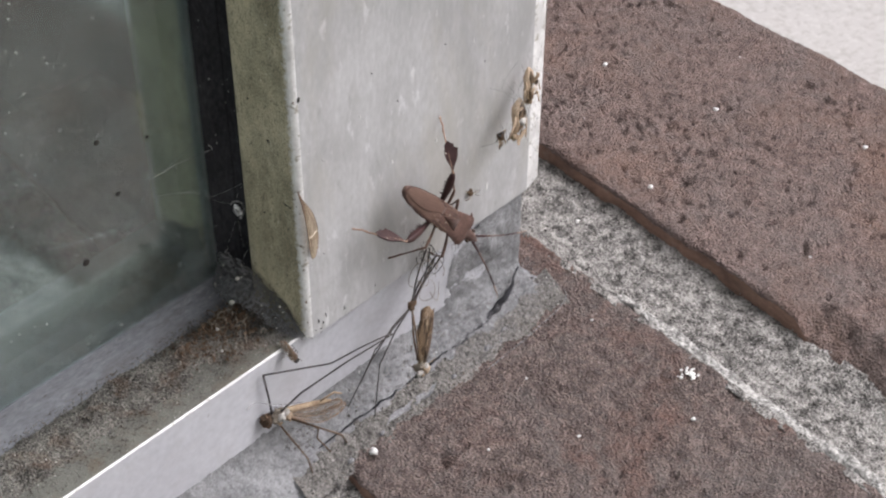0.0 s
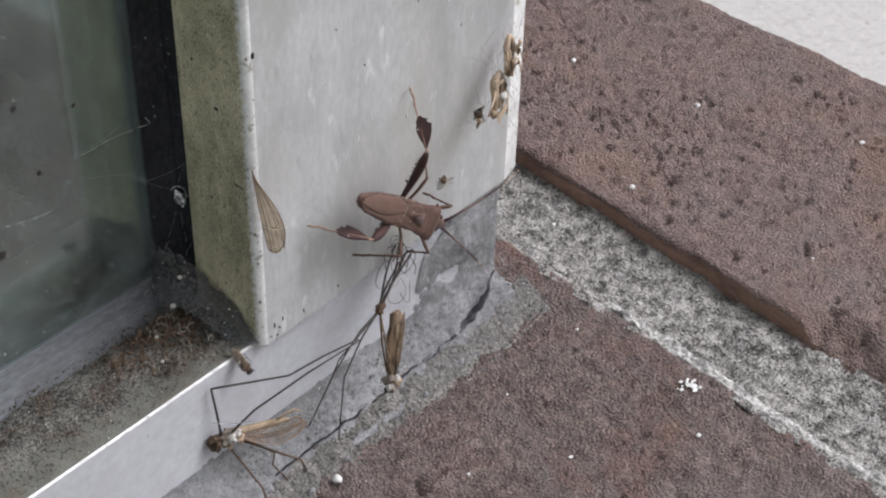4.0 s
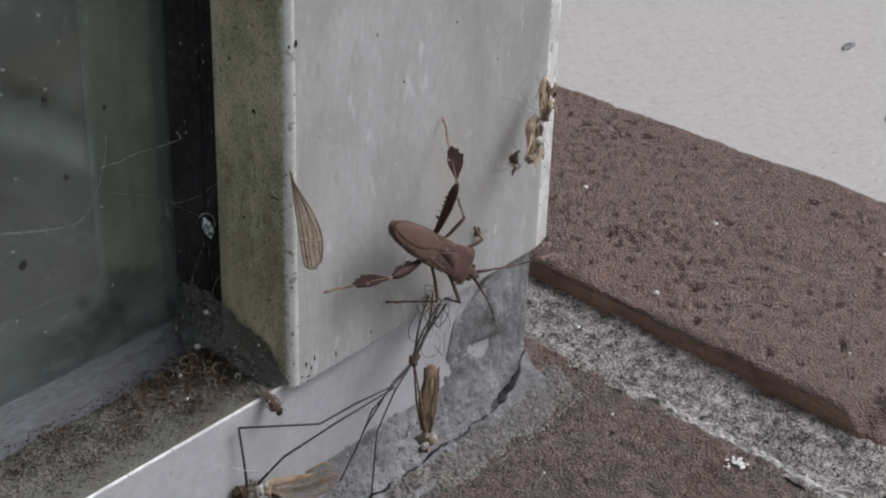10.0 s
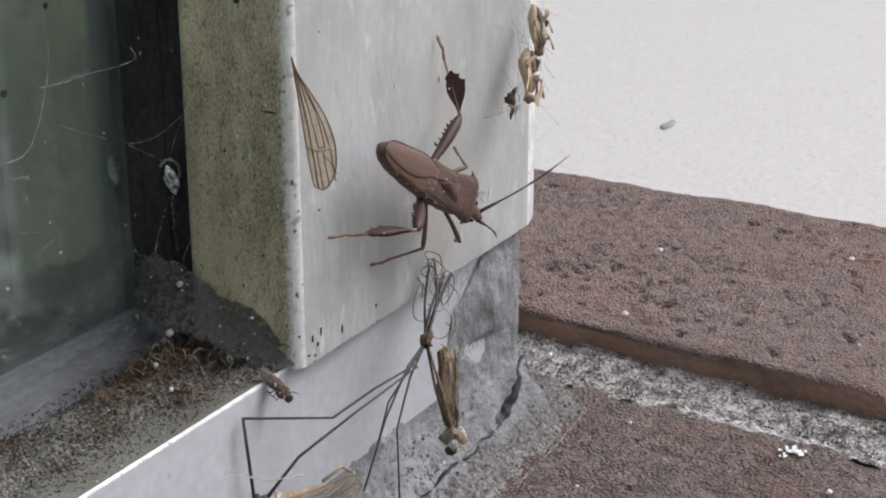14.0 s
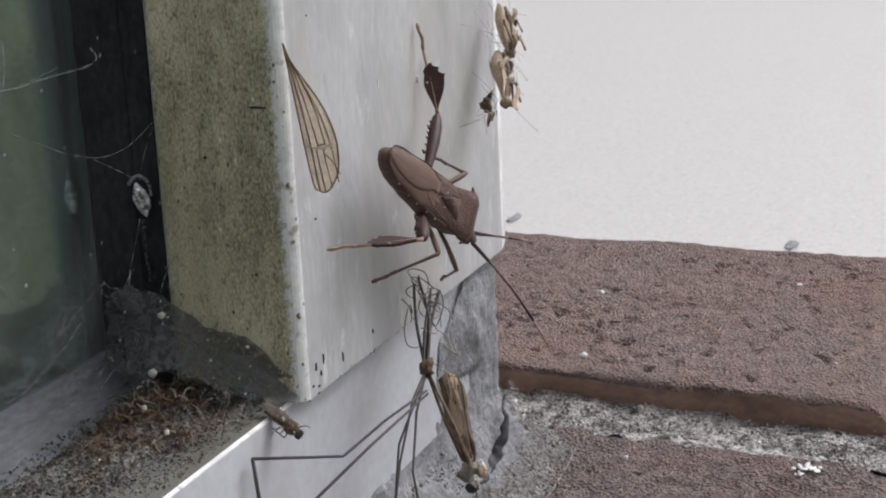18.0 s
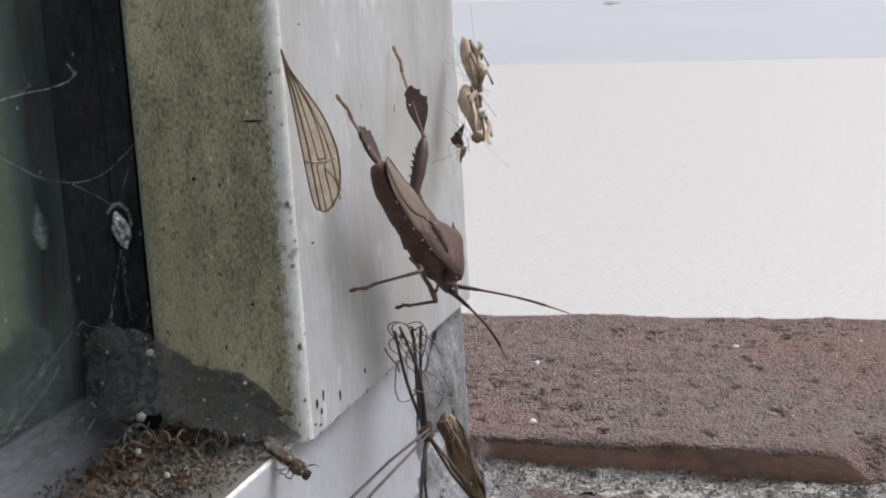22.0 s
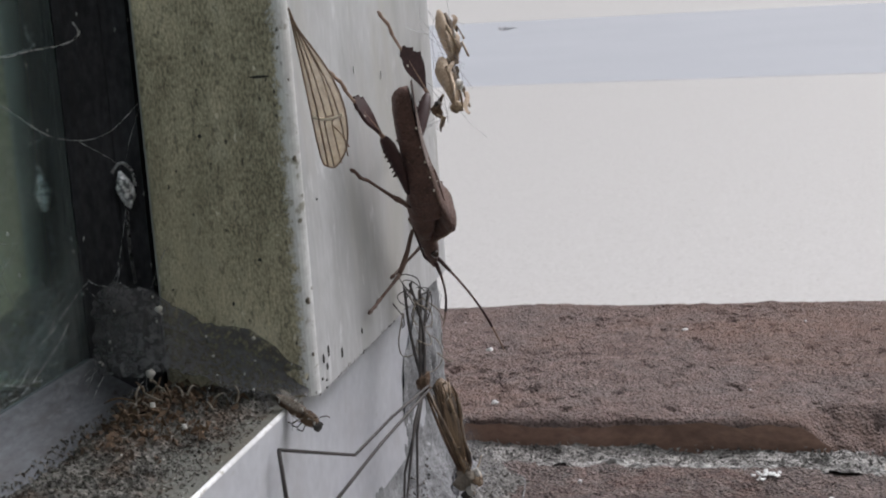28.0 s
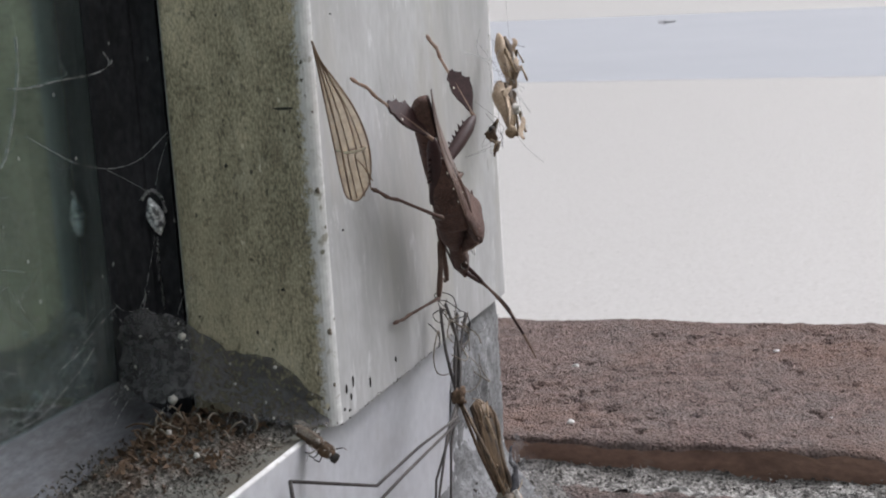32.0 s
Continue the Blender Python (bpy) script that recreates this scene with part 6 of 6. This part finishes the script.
def build_hanging_crane_fly():
    """A second husk that swings below its tangle of legs; built with its tangle at the origin and x towards its head."""
    fly = thing("hanging_crane_fly", "golden-brown dried crane fly hanging in a tangle of thin black legs", "crane fly", group="dead crane flies")
    random.seed(33)
    part("wing_sheath", ruffle(loft([(0.72, 0, 0.02, 0.015), (0.77, 0, 0.07, 0.045), (0.9, 0, 0.095, 0.06), (1.1, 0, 0.10, 0.065), (1.3, 0, 0.08, 0.055), (1.46, 0, 0.035, 0.035)], 16), 0.05, 0.03, 3.0), M_GOLD, fly, "folded golden-brown wings")
    for k in range(9):  # wings and abdomen dried to a bundle of long strips
        y, z = -0.085 + 0.021 * k, 0.05 * math.cos((k - 4) * 0.36) + 0.012 * math.sin(k * 1.9)
        x0, x1 = random.uniform(0.70, 0.80), random.uniform(1.38, 1.5)
        pts = [Vector((x0 + (x1 - x0) * i / 8, y * (1 - 0.55 * (i / 8) ** 2) + 0.01 * math.sin(i * 0.9 + k), z * (1 - 0.5 * i / 8) + 0.012 * math.sin(i * 1.3 + 2 * k))) for i in range(9)]
        bm = bmesh.new()
        tube(bm, pts, [0.006] + [0.012 + 0.005 * math.sin(i + k) for i in range(7)] + [0.006], 7)
        part("abdomen" if k == 4 else "wing_strip", ruffle(bm, 0.05, 0.008, k * 3.0), (M_BROWN, M_GOLD, M_BROWN, M_GOLD, M_HUSK, M_GOLD, M_BROWN, M_GOLD, M_BROWN)[k], fly)
    for k in range(8):  # a second layer, the wings standing on edge
        y, z = 0.035 * math.sin(k * 2.3), -0.10 + 0.03 * k
        x0, x1 = random.uniform(0.74, 0.9), random.uniform(1.34, 1.5)
        pts = [Vector((x0 + (x1 - x0) * i / 8, y * (1 - 0.4 * i / 8) + 0.008 * math.sin(i + k), z * (1 - 0.6 * (i / 8) ** 2) + 0.012 * math.sin(i * 1.1 + k))) for i in range(9)]
        bm = bmesh.new()
        tube(bm, pts, [0.005] + [0.012 + 0.005 * math.sin(1.4 * i + k) for i in range(7)] + [0.006], 7)
        part("wing_strip", ruffle(bm, 0.05, 0.008, k * 5.0 + 1), (M_GOLD, M_HUSK, M_BROWN, M_GOLD)[k % 4], fly)
    part("thorax", ruffle(ball(1.50, 0, 0, 0.09, 0.08, 0.08, 8, 10), 0.04, 0.05, 1), M_FIBRE, fly)
    for x, y, z, r in ((1.52, 0.04, 0.07, 0.045), (1.58, -0.03, 0.04, 0.04), (1.47, 0.02, 0.09, 0.03), (1.60, 0.04, -0.02, 0.035)):
        part("mould_tuft", ruffle(ball(x, y, z, r, r, r * 0.7, 8, 10), 0.025, r * 0.9, x), M_SHARD if y > 0.03 else M_FLUFF, fly, "white mouldy tuft")
    part("head", ruffle(ball(1.62, 0.0, -0.03, 0.04, 0.04, 0.04, 8, 10), 0.03, 0.03), M_FLEA, fly, "dark shrivelled head")
    for k in range(26):  # frayed hairs
        a = Vector((random.uniform(0.75, 1.5), random.uniform(-0.07, 0.07), random.uniform(0.0, 0.05)))
        b = a + Vector((random.uniform(-0.12, 0.12), random.gauss(0, 0.06), random.uniform(0.0, 0.06)))
        bm = bmesh.new()
        tube(bm, curve_through([a, a.lerp(b, 0.5) + Vector((0, 0, 0.02)), b], 3), [0.006, 0.005, 0.005, 0.004, 0.004, 0.003, 0.002], 4)
        part("frayed_hair", bm, (M_HUSK, M_GOLD, M_FIBRE)[k % 3], fly)
    # the long node of legs, then the tangle at the top
    node = Vector((0.72, -0.28, 0.05))
    leg_part(fly, [(1.46, -0.04, 0.03), (1.2, -0.13, 0.06), node], 0.015, 0.011, M_GOLD)
    leg_part(fly, [(1.42, -0.06, 0.0), (1.12, -0.18, 0.02), node + Vector((0.03, 0.02, -0.02))], 0.014, 0.010, M_BROWN)
    part("knot", ruffle(ball(*node, 0.075, 0.05, 0.05, 10, 12), 0.03, 0.04), M_BROWN, fly, "shrivelled knot of dry joints")
    for k in range(5):
        a = node + Vector((random.uniform(-0.03, 0.03), random.uniform(-0.03, 0.03), random.uniform(-0.03, 0.03)))
        e = Vector((random.uniform(-0.05, 0.1), random.uniform(-0.10, 0.10), random.uniform(-0.05, 0.07)))
        m = a.lerp(e, 0.5) + Vector((0, random.uniform(-0.08, 0.05), random.uniform(-0.04, 0.04)))
        leg_part(fly, [a, m, e], 0.013, 0.010, None, True)
    for k in range(17):  # loops of the tangle
        c, r = Vector((random.uniform(0.0, 0.5), random.uniform(-0.19, 0.12), random.uniform(-0.08, 0.08))), random.uniform(0.05, 0.13)
        t0 = random.uniform(0, 6)
        pts = [c + Vector((r * 1.3 * math.cos(t0 + i * 0.8), r * 0.8 * math.sin(t0 + i * 0.8), 0.05 * math.sin(i * 1.3 + k))) for i in range(random.randint(4, 8))]
        leg_part(fly, pts, random.uniform(0.004, 0.006), 0.003, M_BLACKLEG if k % 2 else M_FIBRE, True)
    for pts in ([node, (0.98, -0.52, 0.05), (1.45, -0.78, 0.02), (2.05, -1.0, -0.05)], [node, (1.05, -0.45, 0.0), (1.5, -0.62, -0.02), (2.2, -0.55, -0.12)], [node, (0.9, -0.42, 0.05), (1.3, -0.72, 0.0), (1.75, -0.85, -0.06)]):
        leg_part(fly, pts, 0.011, 0.007)
    return fly


def build_husks():
    """Two dried spider husks and a dark tangle caught on the outer edge of the post."""
    for k, (at, to, L, w) in enumerate((((3.77, -0.15, 2.24), (3.66, -0.26, 1.85), 0.42, 0.082), ((3.60, -0.17, 1.86), (3.33, -0.33, 1.48), 0.48, 0.098))):
        husk = thing("spider_husk", "dried straw-coloured spider husk caught on the post edge", "spider husk", group="husks on the post")
        husk.matrix_basis = axes(Vector(at) * C, Vector(to) - Vector(at), (-0.3, -1, 0))
        random.seed(70 + k)
        part("body", ruffle(loft([(0, 0, 0.02, 0.02), (0.05, 0, w * 0.6, w * 0.5), (0.14, 0, w * 0.95, w * 0.8), (0.22, 0, w * 0.9, w * 0.8), (0.30, 0, w * 0.65, w * 0.6), (L, 0, 0.03, 0.03)], 16), 0.06, 0.016, k * 2.2), M_SHARD, husk)
        part("dark_stripe", ruffle(loft([(0.04, w * 0.55, 0.008, 0.01), (0.12, w * 0.72, w * 0.4, 0.02), (0.22, w * 0.70, w * 0.42, 0.02), (0.30, w * 0.45, 0.012, 0.01)], 10), 0.05, 0.008, k), M_GOLD, husk, "golden-brown stripe")
        part("head", ruffle(ball(L + 0.02, 0, 0, 0.05, 0.05, 0.045), 0.04, 0.03, k), M_HUSK, husk, "shrunken brown head")
        for i in range(3):  # split shards of shell
            x, y = random.uniform(0.02, L - 0.1), random.uniform(-w, w) * 0.8
            n = random.uniform(0.12, 0.22)
            bm = sheet(6, 3, lambda u, v: Vector((x + n * u, y + (v - 0.5) * 0.07 * math.sin(math.pi * (0.1 + 0.8 * u)) + 0.02 * math.sin(u * 4 + i), w * 0.7 + 0.03 * math.cos((v - 0.5) * 3) + 0.02 * math.sin(u * 5 + k))))
            part("shell_shard", bm, M_SHARD if i % 3 else M_GOLD, husk, "curled shard of shell")
        for s in (1, -1):
            for i in range(4):
                a = Vector((L - 0.14 + 0.03 * i, s * 0.03, 0.02))
                m = a + Vector((random.uniform(-0.18, -0.04), s * random.uniform(0.04, 0.08), random.uniform(0.02, 0.07)))
                e = m + Vector((random.uniform(0.10, 0.24), s * random.uniform(-0.05, 0.03), random.uniform(-0.04, 0.03)))
                leg_part(husk, [a, m, e], 0.016, 0.010, M_SHARD if i % 4 else M_HUSK)
        part("mould_tuft", ruffle(ball(L * 0.6, 0.03, w * 0.7, 0.05, 0.04, 0.03), 0.03, 0.04, k), M_FLUFF, husk, "white mouldy tuft")
        for i in range(7):  # loose silk round it
            a = Vector((random.uniform(0, L), random.gauss(0, 0.08), random.uniform(-0.02, 0.08)))
            pts = [a + Vector((random.gauss(0, 0.07), random.gauss(0, 0.07), random.uniform(-0.05, 0.05))) * j for j in range(4)]
            bm = bmesh.new()
            tube(bm, curve_through(pts, 3), 0.002, 4)
            part("silk", bm, M_THREAD, husk)
    lump = thing("dried_spider", "small dark dried spider tangled in web on the post", "spider", at=(3.22, -0.20, 1.47))
    part("body", ruffle(ball(0, 0, 0, 0.05, 0.045, 0.055), 0.05, 0.03), M_BROWN, lump)
    part("head", ruffle(ball(-0.04, -0.02, 0.05, 0.03, 0.03, 0.03), 0.04, 0.02), M_FLEA, lump)
    random.seed(90)
    for i in range(8):
        a = random.uniform(0, 6.28)
        d = Vector((math.cos(a), 0, math.sin(a)))
        leg_part(lump, [d * 0.05, d * 0.10 + Vector((0, -0.05, 0.02)), d * random.uniform(0.09, 0.14) + Vector((0.02, -0.02, -0.05))], 0.012, 0.007, M_BROWN if i % 2 else M_HUSK)
    for i in range(6):
        p = Vector((random.gauss(0, 0.1), random.gauss(-0.03, 0.04), random.gauss(0, 0.1)))
        pts = [p + Vector((random.gauss(0, 0.06), random.gauss(0, 0.04), random.gauss(0, 0.06))) * j for j in range(4)]
        bm = bmesh.new()
        tube(bm, curve_through(pts, 3), 0.002, 4)
        part("silk", bm, M_THREAD, lump)


def build_specks():
    spot = thing("white_splat", "chalky white dropping dried on the brick", "dropping", at=(4.52, -2.68, -2.03))
    random.seed(44)
    for k in range(30):
        a, d = random.uniform(0, 6.28), abs(random.gauss(0, 0.10))
        r = random.uniform(0.012, 0.04)
        part("fleck", ruffle(ball(d * math.cos(a), d * math.sin(a), 0.0, r, r * 0.7, 0.006, 5, 7), 0.03, r * 0.5, k), M_WHITE, spot)
    def crumb(label, category, at, size, mat, group):
        bm = ruffle(ball(0, 0, 0, *size, 6, 8), min(size) * 1.6, min(size) * 0.6, at[0] * 3)
        ob = tagged(part("crumb", bm, mat, None), label, category, group=group)
        ob.location = Vector(at) * C
        return ob
    crumb("white crumb on the sealant edge", "crumb", (0.50, -0.58, -2.0), (0.05, 0.06, 0.05), M_WHITE, "pale crumbs")
    for x, y, r in ((7.42, 0.33, 0.05), (9.73, 0.81, 0.055), (9.43, 2.94, 0.05), (6.1, 0.7, 0.04), (10.6, -1.52, 0.05), (8.3, -1.3, 0.03), (11.2, 1.4, 0.04), (8.0, 2.2, 0.03), (10.9, -3.0, 0.035), (7.8, -2.4, 0.03)):
        crumb("tiny pale crumb resting on the far brick", "crumb", (x, y, (-2.19 if x > 6.9 else -2.3) + r * 0.2), (r, r * 0.8, r * 0.6), M_WHITE, "pale crumbs")
    for x, y, r in ((2.6, -2.3, 0.03), (3.9, -3.2, 0.035), (1.6, -1.6, 0.025), (4.4, -1.0, 0.025), (2.9, -1.1, 0.02), (1.3, -2.6, 0.03)):
        crumb("tiny pale crumb resting on the near brick", "crumb", (x, y, -2.06 + r * 0.2), (r, r * 0.8, r * 0.6), M_WHITE, "pale crumbs")
    # flecks on the post's front, and the gnat
    for x, z, w, h in ((0.10, 3.62, 0.035, 0.06), (0.19, 0.20, 0.018, 0.05), (0.26, 0.13, 0.016, 0.035), (0.31, 0.22, 0.010, 0.06), (0.62, 0.13, 0.010, 0.06), (0.335, 1.22, 0.016, 0.012), (1.6, 2.8, 0.018, 0.02), (1.2, 3.4, 0.014, 0.014), (2.4, 3.2, 0.016, 0.02),
                       (0.13, 0.08, 0.025, 0.015), (0.22, 0.05, 0.04, 0.012), (1.15, 0.15, 0.012, 0.03), (3.1, 2.6, 0.014, 0.02), (0.4, 2.6, 0.01, 0.01)):
        crumb("dark fleck of dirt stuck on the post", "fleck", (x, -0.004, z), (w * 0.6, 0.006, h * 0.65), M_FLEA, "dark flecks on the post")
    for x, z, w, h in ((2.25, 1.85, 0.012, 0.035), (1.5, 1.95, 0.01, 0.03), (3.2, 0.55, 0.02, 0.06), (1.0, 2.9, 0.01, 0.02), (2.9, 3.0, 0.012, 0.03)):
        crumb("pale chip in the post's paint", "fleck", (x, -0.003, z), (w, 0.006, h), M_WHITE, "pale chips on the post")
    for y, z, w, h in ((0.45, 2.86, 0.04, 0.03), (0.3, 0.9, 0.02, 0.015), (0.62, 1.7, 0.02, 0.02), (0.2, 2.05, 0.10, 0.012), (0.75, 3.3, 0.02, 0.03), (0.5, 0.62, 0.012, 0.02)):
        crumb("dark fleck of dirt on the grimy side", "fleck", (-0.003, y, z), (0.006, w * 0.7, h * 0.7), M_FLEA, "dark flecks on the post")
    for x, z, r in ((-0.045, 1.53, 0.045), (-0.03, 0.62, 0.05), (-0.02, 0.27, 0.03), (-0.03, 2.02, 0.02), (-0.02, 3.6, 0.04)):
        crumb("dark chip on the worn post edge", "fleck", (x + 0.055, 0.016, z), (r * 0.3, r * 0.3, r * 0.45), M_FIBRE, "dark flecks on the post")
    for x, z, r in ((-1.982, 1.668, 0.05), (-1.421, 2.359, 0.03), (-0.928, 2.893, 0.025), (-1.586, 3.184, 0.035)):
        crumb("dark speck of dirt on the glass", "fleck", (x, 1.446, z), (r, 0.006, r), M_FLEA, "specks on the glass")
    gnat = thing("dead_gnat", "tiny dried gnat with pale wings on the post", "gnat", at=(2.86, -0.03, 0.66))
    part("body", ruffle(ball(0, 0, 0, 0.035, 0.03, 0.06), 0.04, 0.01), M_BROWN, gnat)
    for s in (1, -1):
        part("wing", plate([(0, 0), (0.1, s * 0.04 - 0.04), (0.17, s * 0.05 - 0.09), (0.1, s * 0.02 - 0.08)], 0.004, lambda p, q, r: (p, r - 0.02, q)), M_CLEARWING, gnat, "pale wing", smooth=False)
        bm = bmesh.new()
        tube(bm, [(0, 0, 0), (-0.05, -0.04, 0.05 * s), (-0.1, 0.0, 0.08 * s)], 0.006, 4)
        part("leg", bm, M_HUSK, gnat)
    # flakes of dark sealant on the joint's edge
    for x, y, z, r in ((4.3, 0.1, -1.95, 0.09), (2.9, -0.36, -1.98, 0.06), (2.2, -0.4, -2.0, 0.05), (1.5, -0.38, -2.0, 0.05), (3.3, -0.3, -1.95, 0.05), (0.8, -0.42, -2.02, 0.05), (0.2, -0.45, -2.05, 0.06)):
        crumb("dark flake of sealant by the brick", "flake", (x, y, z), (r, r * 0.5, r * 0.6), M_FLEA if x > 4 else M_CAULK, "flakes of sealant")


def build_stains():
    """Dark twigs lying on the concrete."""
    random.seed(55)
    for k, (x, y) in enumerate(((45, 11.8), (43.6, 12.4), (60, 20), (49, 17), (58, 7), (329, 56.3))):
        size = 1 if k < 5 else 9
        bm = ruffle(ball(0, 0, 0, random.uniform(0.2, 0.5) * size * 2, random.uniform(0.12, 0.3) * size, 0.04, 5, 8), 0.3 * size, 0.12 * size, k)
        ob = tagged(part("litter", bm, M_CAULK, None), "small flat flake of litter on the concrete", "litter", group="litter on the concrete")
        ob.location = Vector((x, y, -14.97)) * C


def build_seam():
    """Dirt gathered in the joint between post and rail."""
    random.seed(61)
    bm = bmesh.new()
    for _ in range(1100):
        x = random.uniform(0.02, 2.75)
        if noise.noise(Vector((x * 2.5, 0, 4))) + random.uniform(-0.4, 0.4) > -0.1:
            grain(bm, (x, random.uniform(-0.004, 0.06), random.gauss(0.003, 0.006)), random.uniform(0.004, 0.010))
    tagged(part("seam_dirt", bm, M_DIRT, None, smooth=False), "dark dirt in the joint between post and rail", "dirt", kind="stuff")


build_seam()
build_dirt()
build_corner_veil()
build_foot_haze()
build_threads()
build_glass_web()
build_cocoon()
WING = build_loose_wing()
build_dead_fly()
build_dead_crane_fly()
HANGING = build_hanging_crane_fly()
build_husks()
build_specks()
build_stains()


build_sill()


def motions():
    bug_motion()
    # the loose wing turns out from edge-on in a breath of wind
    rows = []
    for t, turn, zr, tip in ((0, 84, 2.42, (0.06, -0.13, 1.39)), (0.5, 78, 2.42, (0.06, -0.13, 1.39)), (0.7, 66, 2.42, (0.06, -0.13, 1.39)), (0.8, 48, 2.42, (0.06, -0.13, 1.39)), (0.9, 60, 2.42, (0.06, -0.13, 1.39)),
                             (1.1, 18, 2.42, (0.06, -0.13, 1.39)), (1.5, 12, 2.40, (0.06, -0.13, 1.39)), (6, 12, 2.39, (0.05, -0.13, 1.38)), (10, 12, 2.42, (0.06, -0.13, 1.40)), (14, 8, 2.50, (0.10, -0.13, 1.47)),
                             (19, 0, 2.48, (0.14, -0.12, 1.49)), (24, 4, 2.48, (0.14, -0.12, 1.49)), (28, -3, 2.46, (0.17, -0.12, 1.49)), (32, 0, 2.46, (0.15, -0.12, 1.48))):
        root = Vector((-0.03, -0.04, zr))
        m = axes(root * C, Vector(tip) - root, (-0.9, -0.42, 0.0))
        rows.append((t, m @ pose(0, 0, 0, -turn)))
    walk(WING, rows)
    # the hanging husk swings on its tangle
    rows = []
    for t, top, head in ((0, (2.1, -0.11, 0.19), (1.27, -0.68, -1.02)), (6, (2.1, -0.11, 0.19), (1.27, -0.68, -1.02)), (13, (2.08, -0.11, 0.2), (1.25, -0.68, -1.02)),
                         (16.5, (1.9, -0.14, 0.28), (1.14, -0.74, -0.97)), (18, (1.84, -0.15, 0.31), (1.13, -0.76, -0.95)), (19, (1.65, -0.15, 0.38), (1.5, -0.72, -0.94)), (20, (1.42, -0.15, 0.46), (1.84, -0.68, -0.92)),
                         (21, (1.37, -0.15, 0.42), (1.94, -0.62, -0.97)), (23, (2.07, -0.15, 0.26), (1.9, -0.55, -1.2)), (28, (2.21, -0.15, 0.23), (1.92, -0.52, -1.26)), (30, (1.93, -0.15, 0.29), (1.4, -0.68, -1.07)), (32, (2.04, -0.15, 0.31), (1.48, -0.66, -1.02))):
        rows.append((t, axes(Vector(top) * C, Vector(head) - Vector(top), (-0.4, -1, 0))))
    walk(HANGING, rows)


motions()
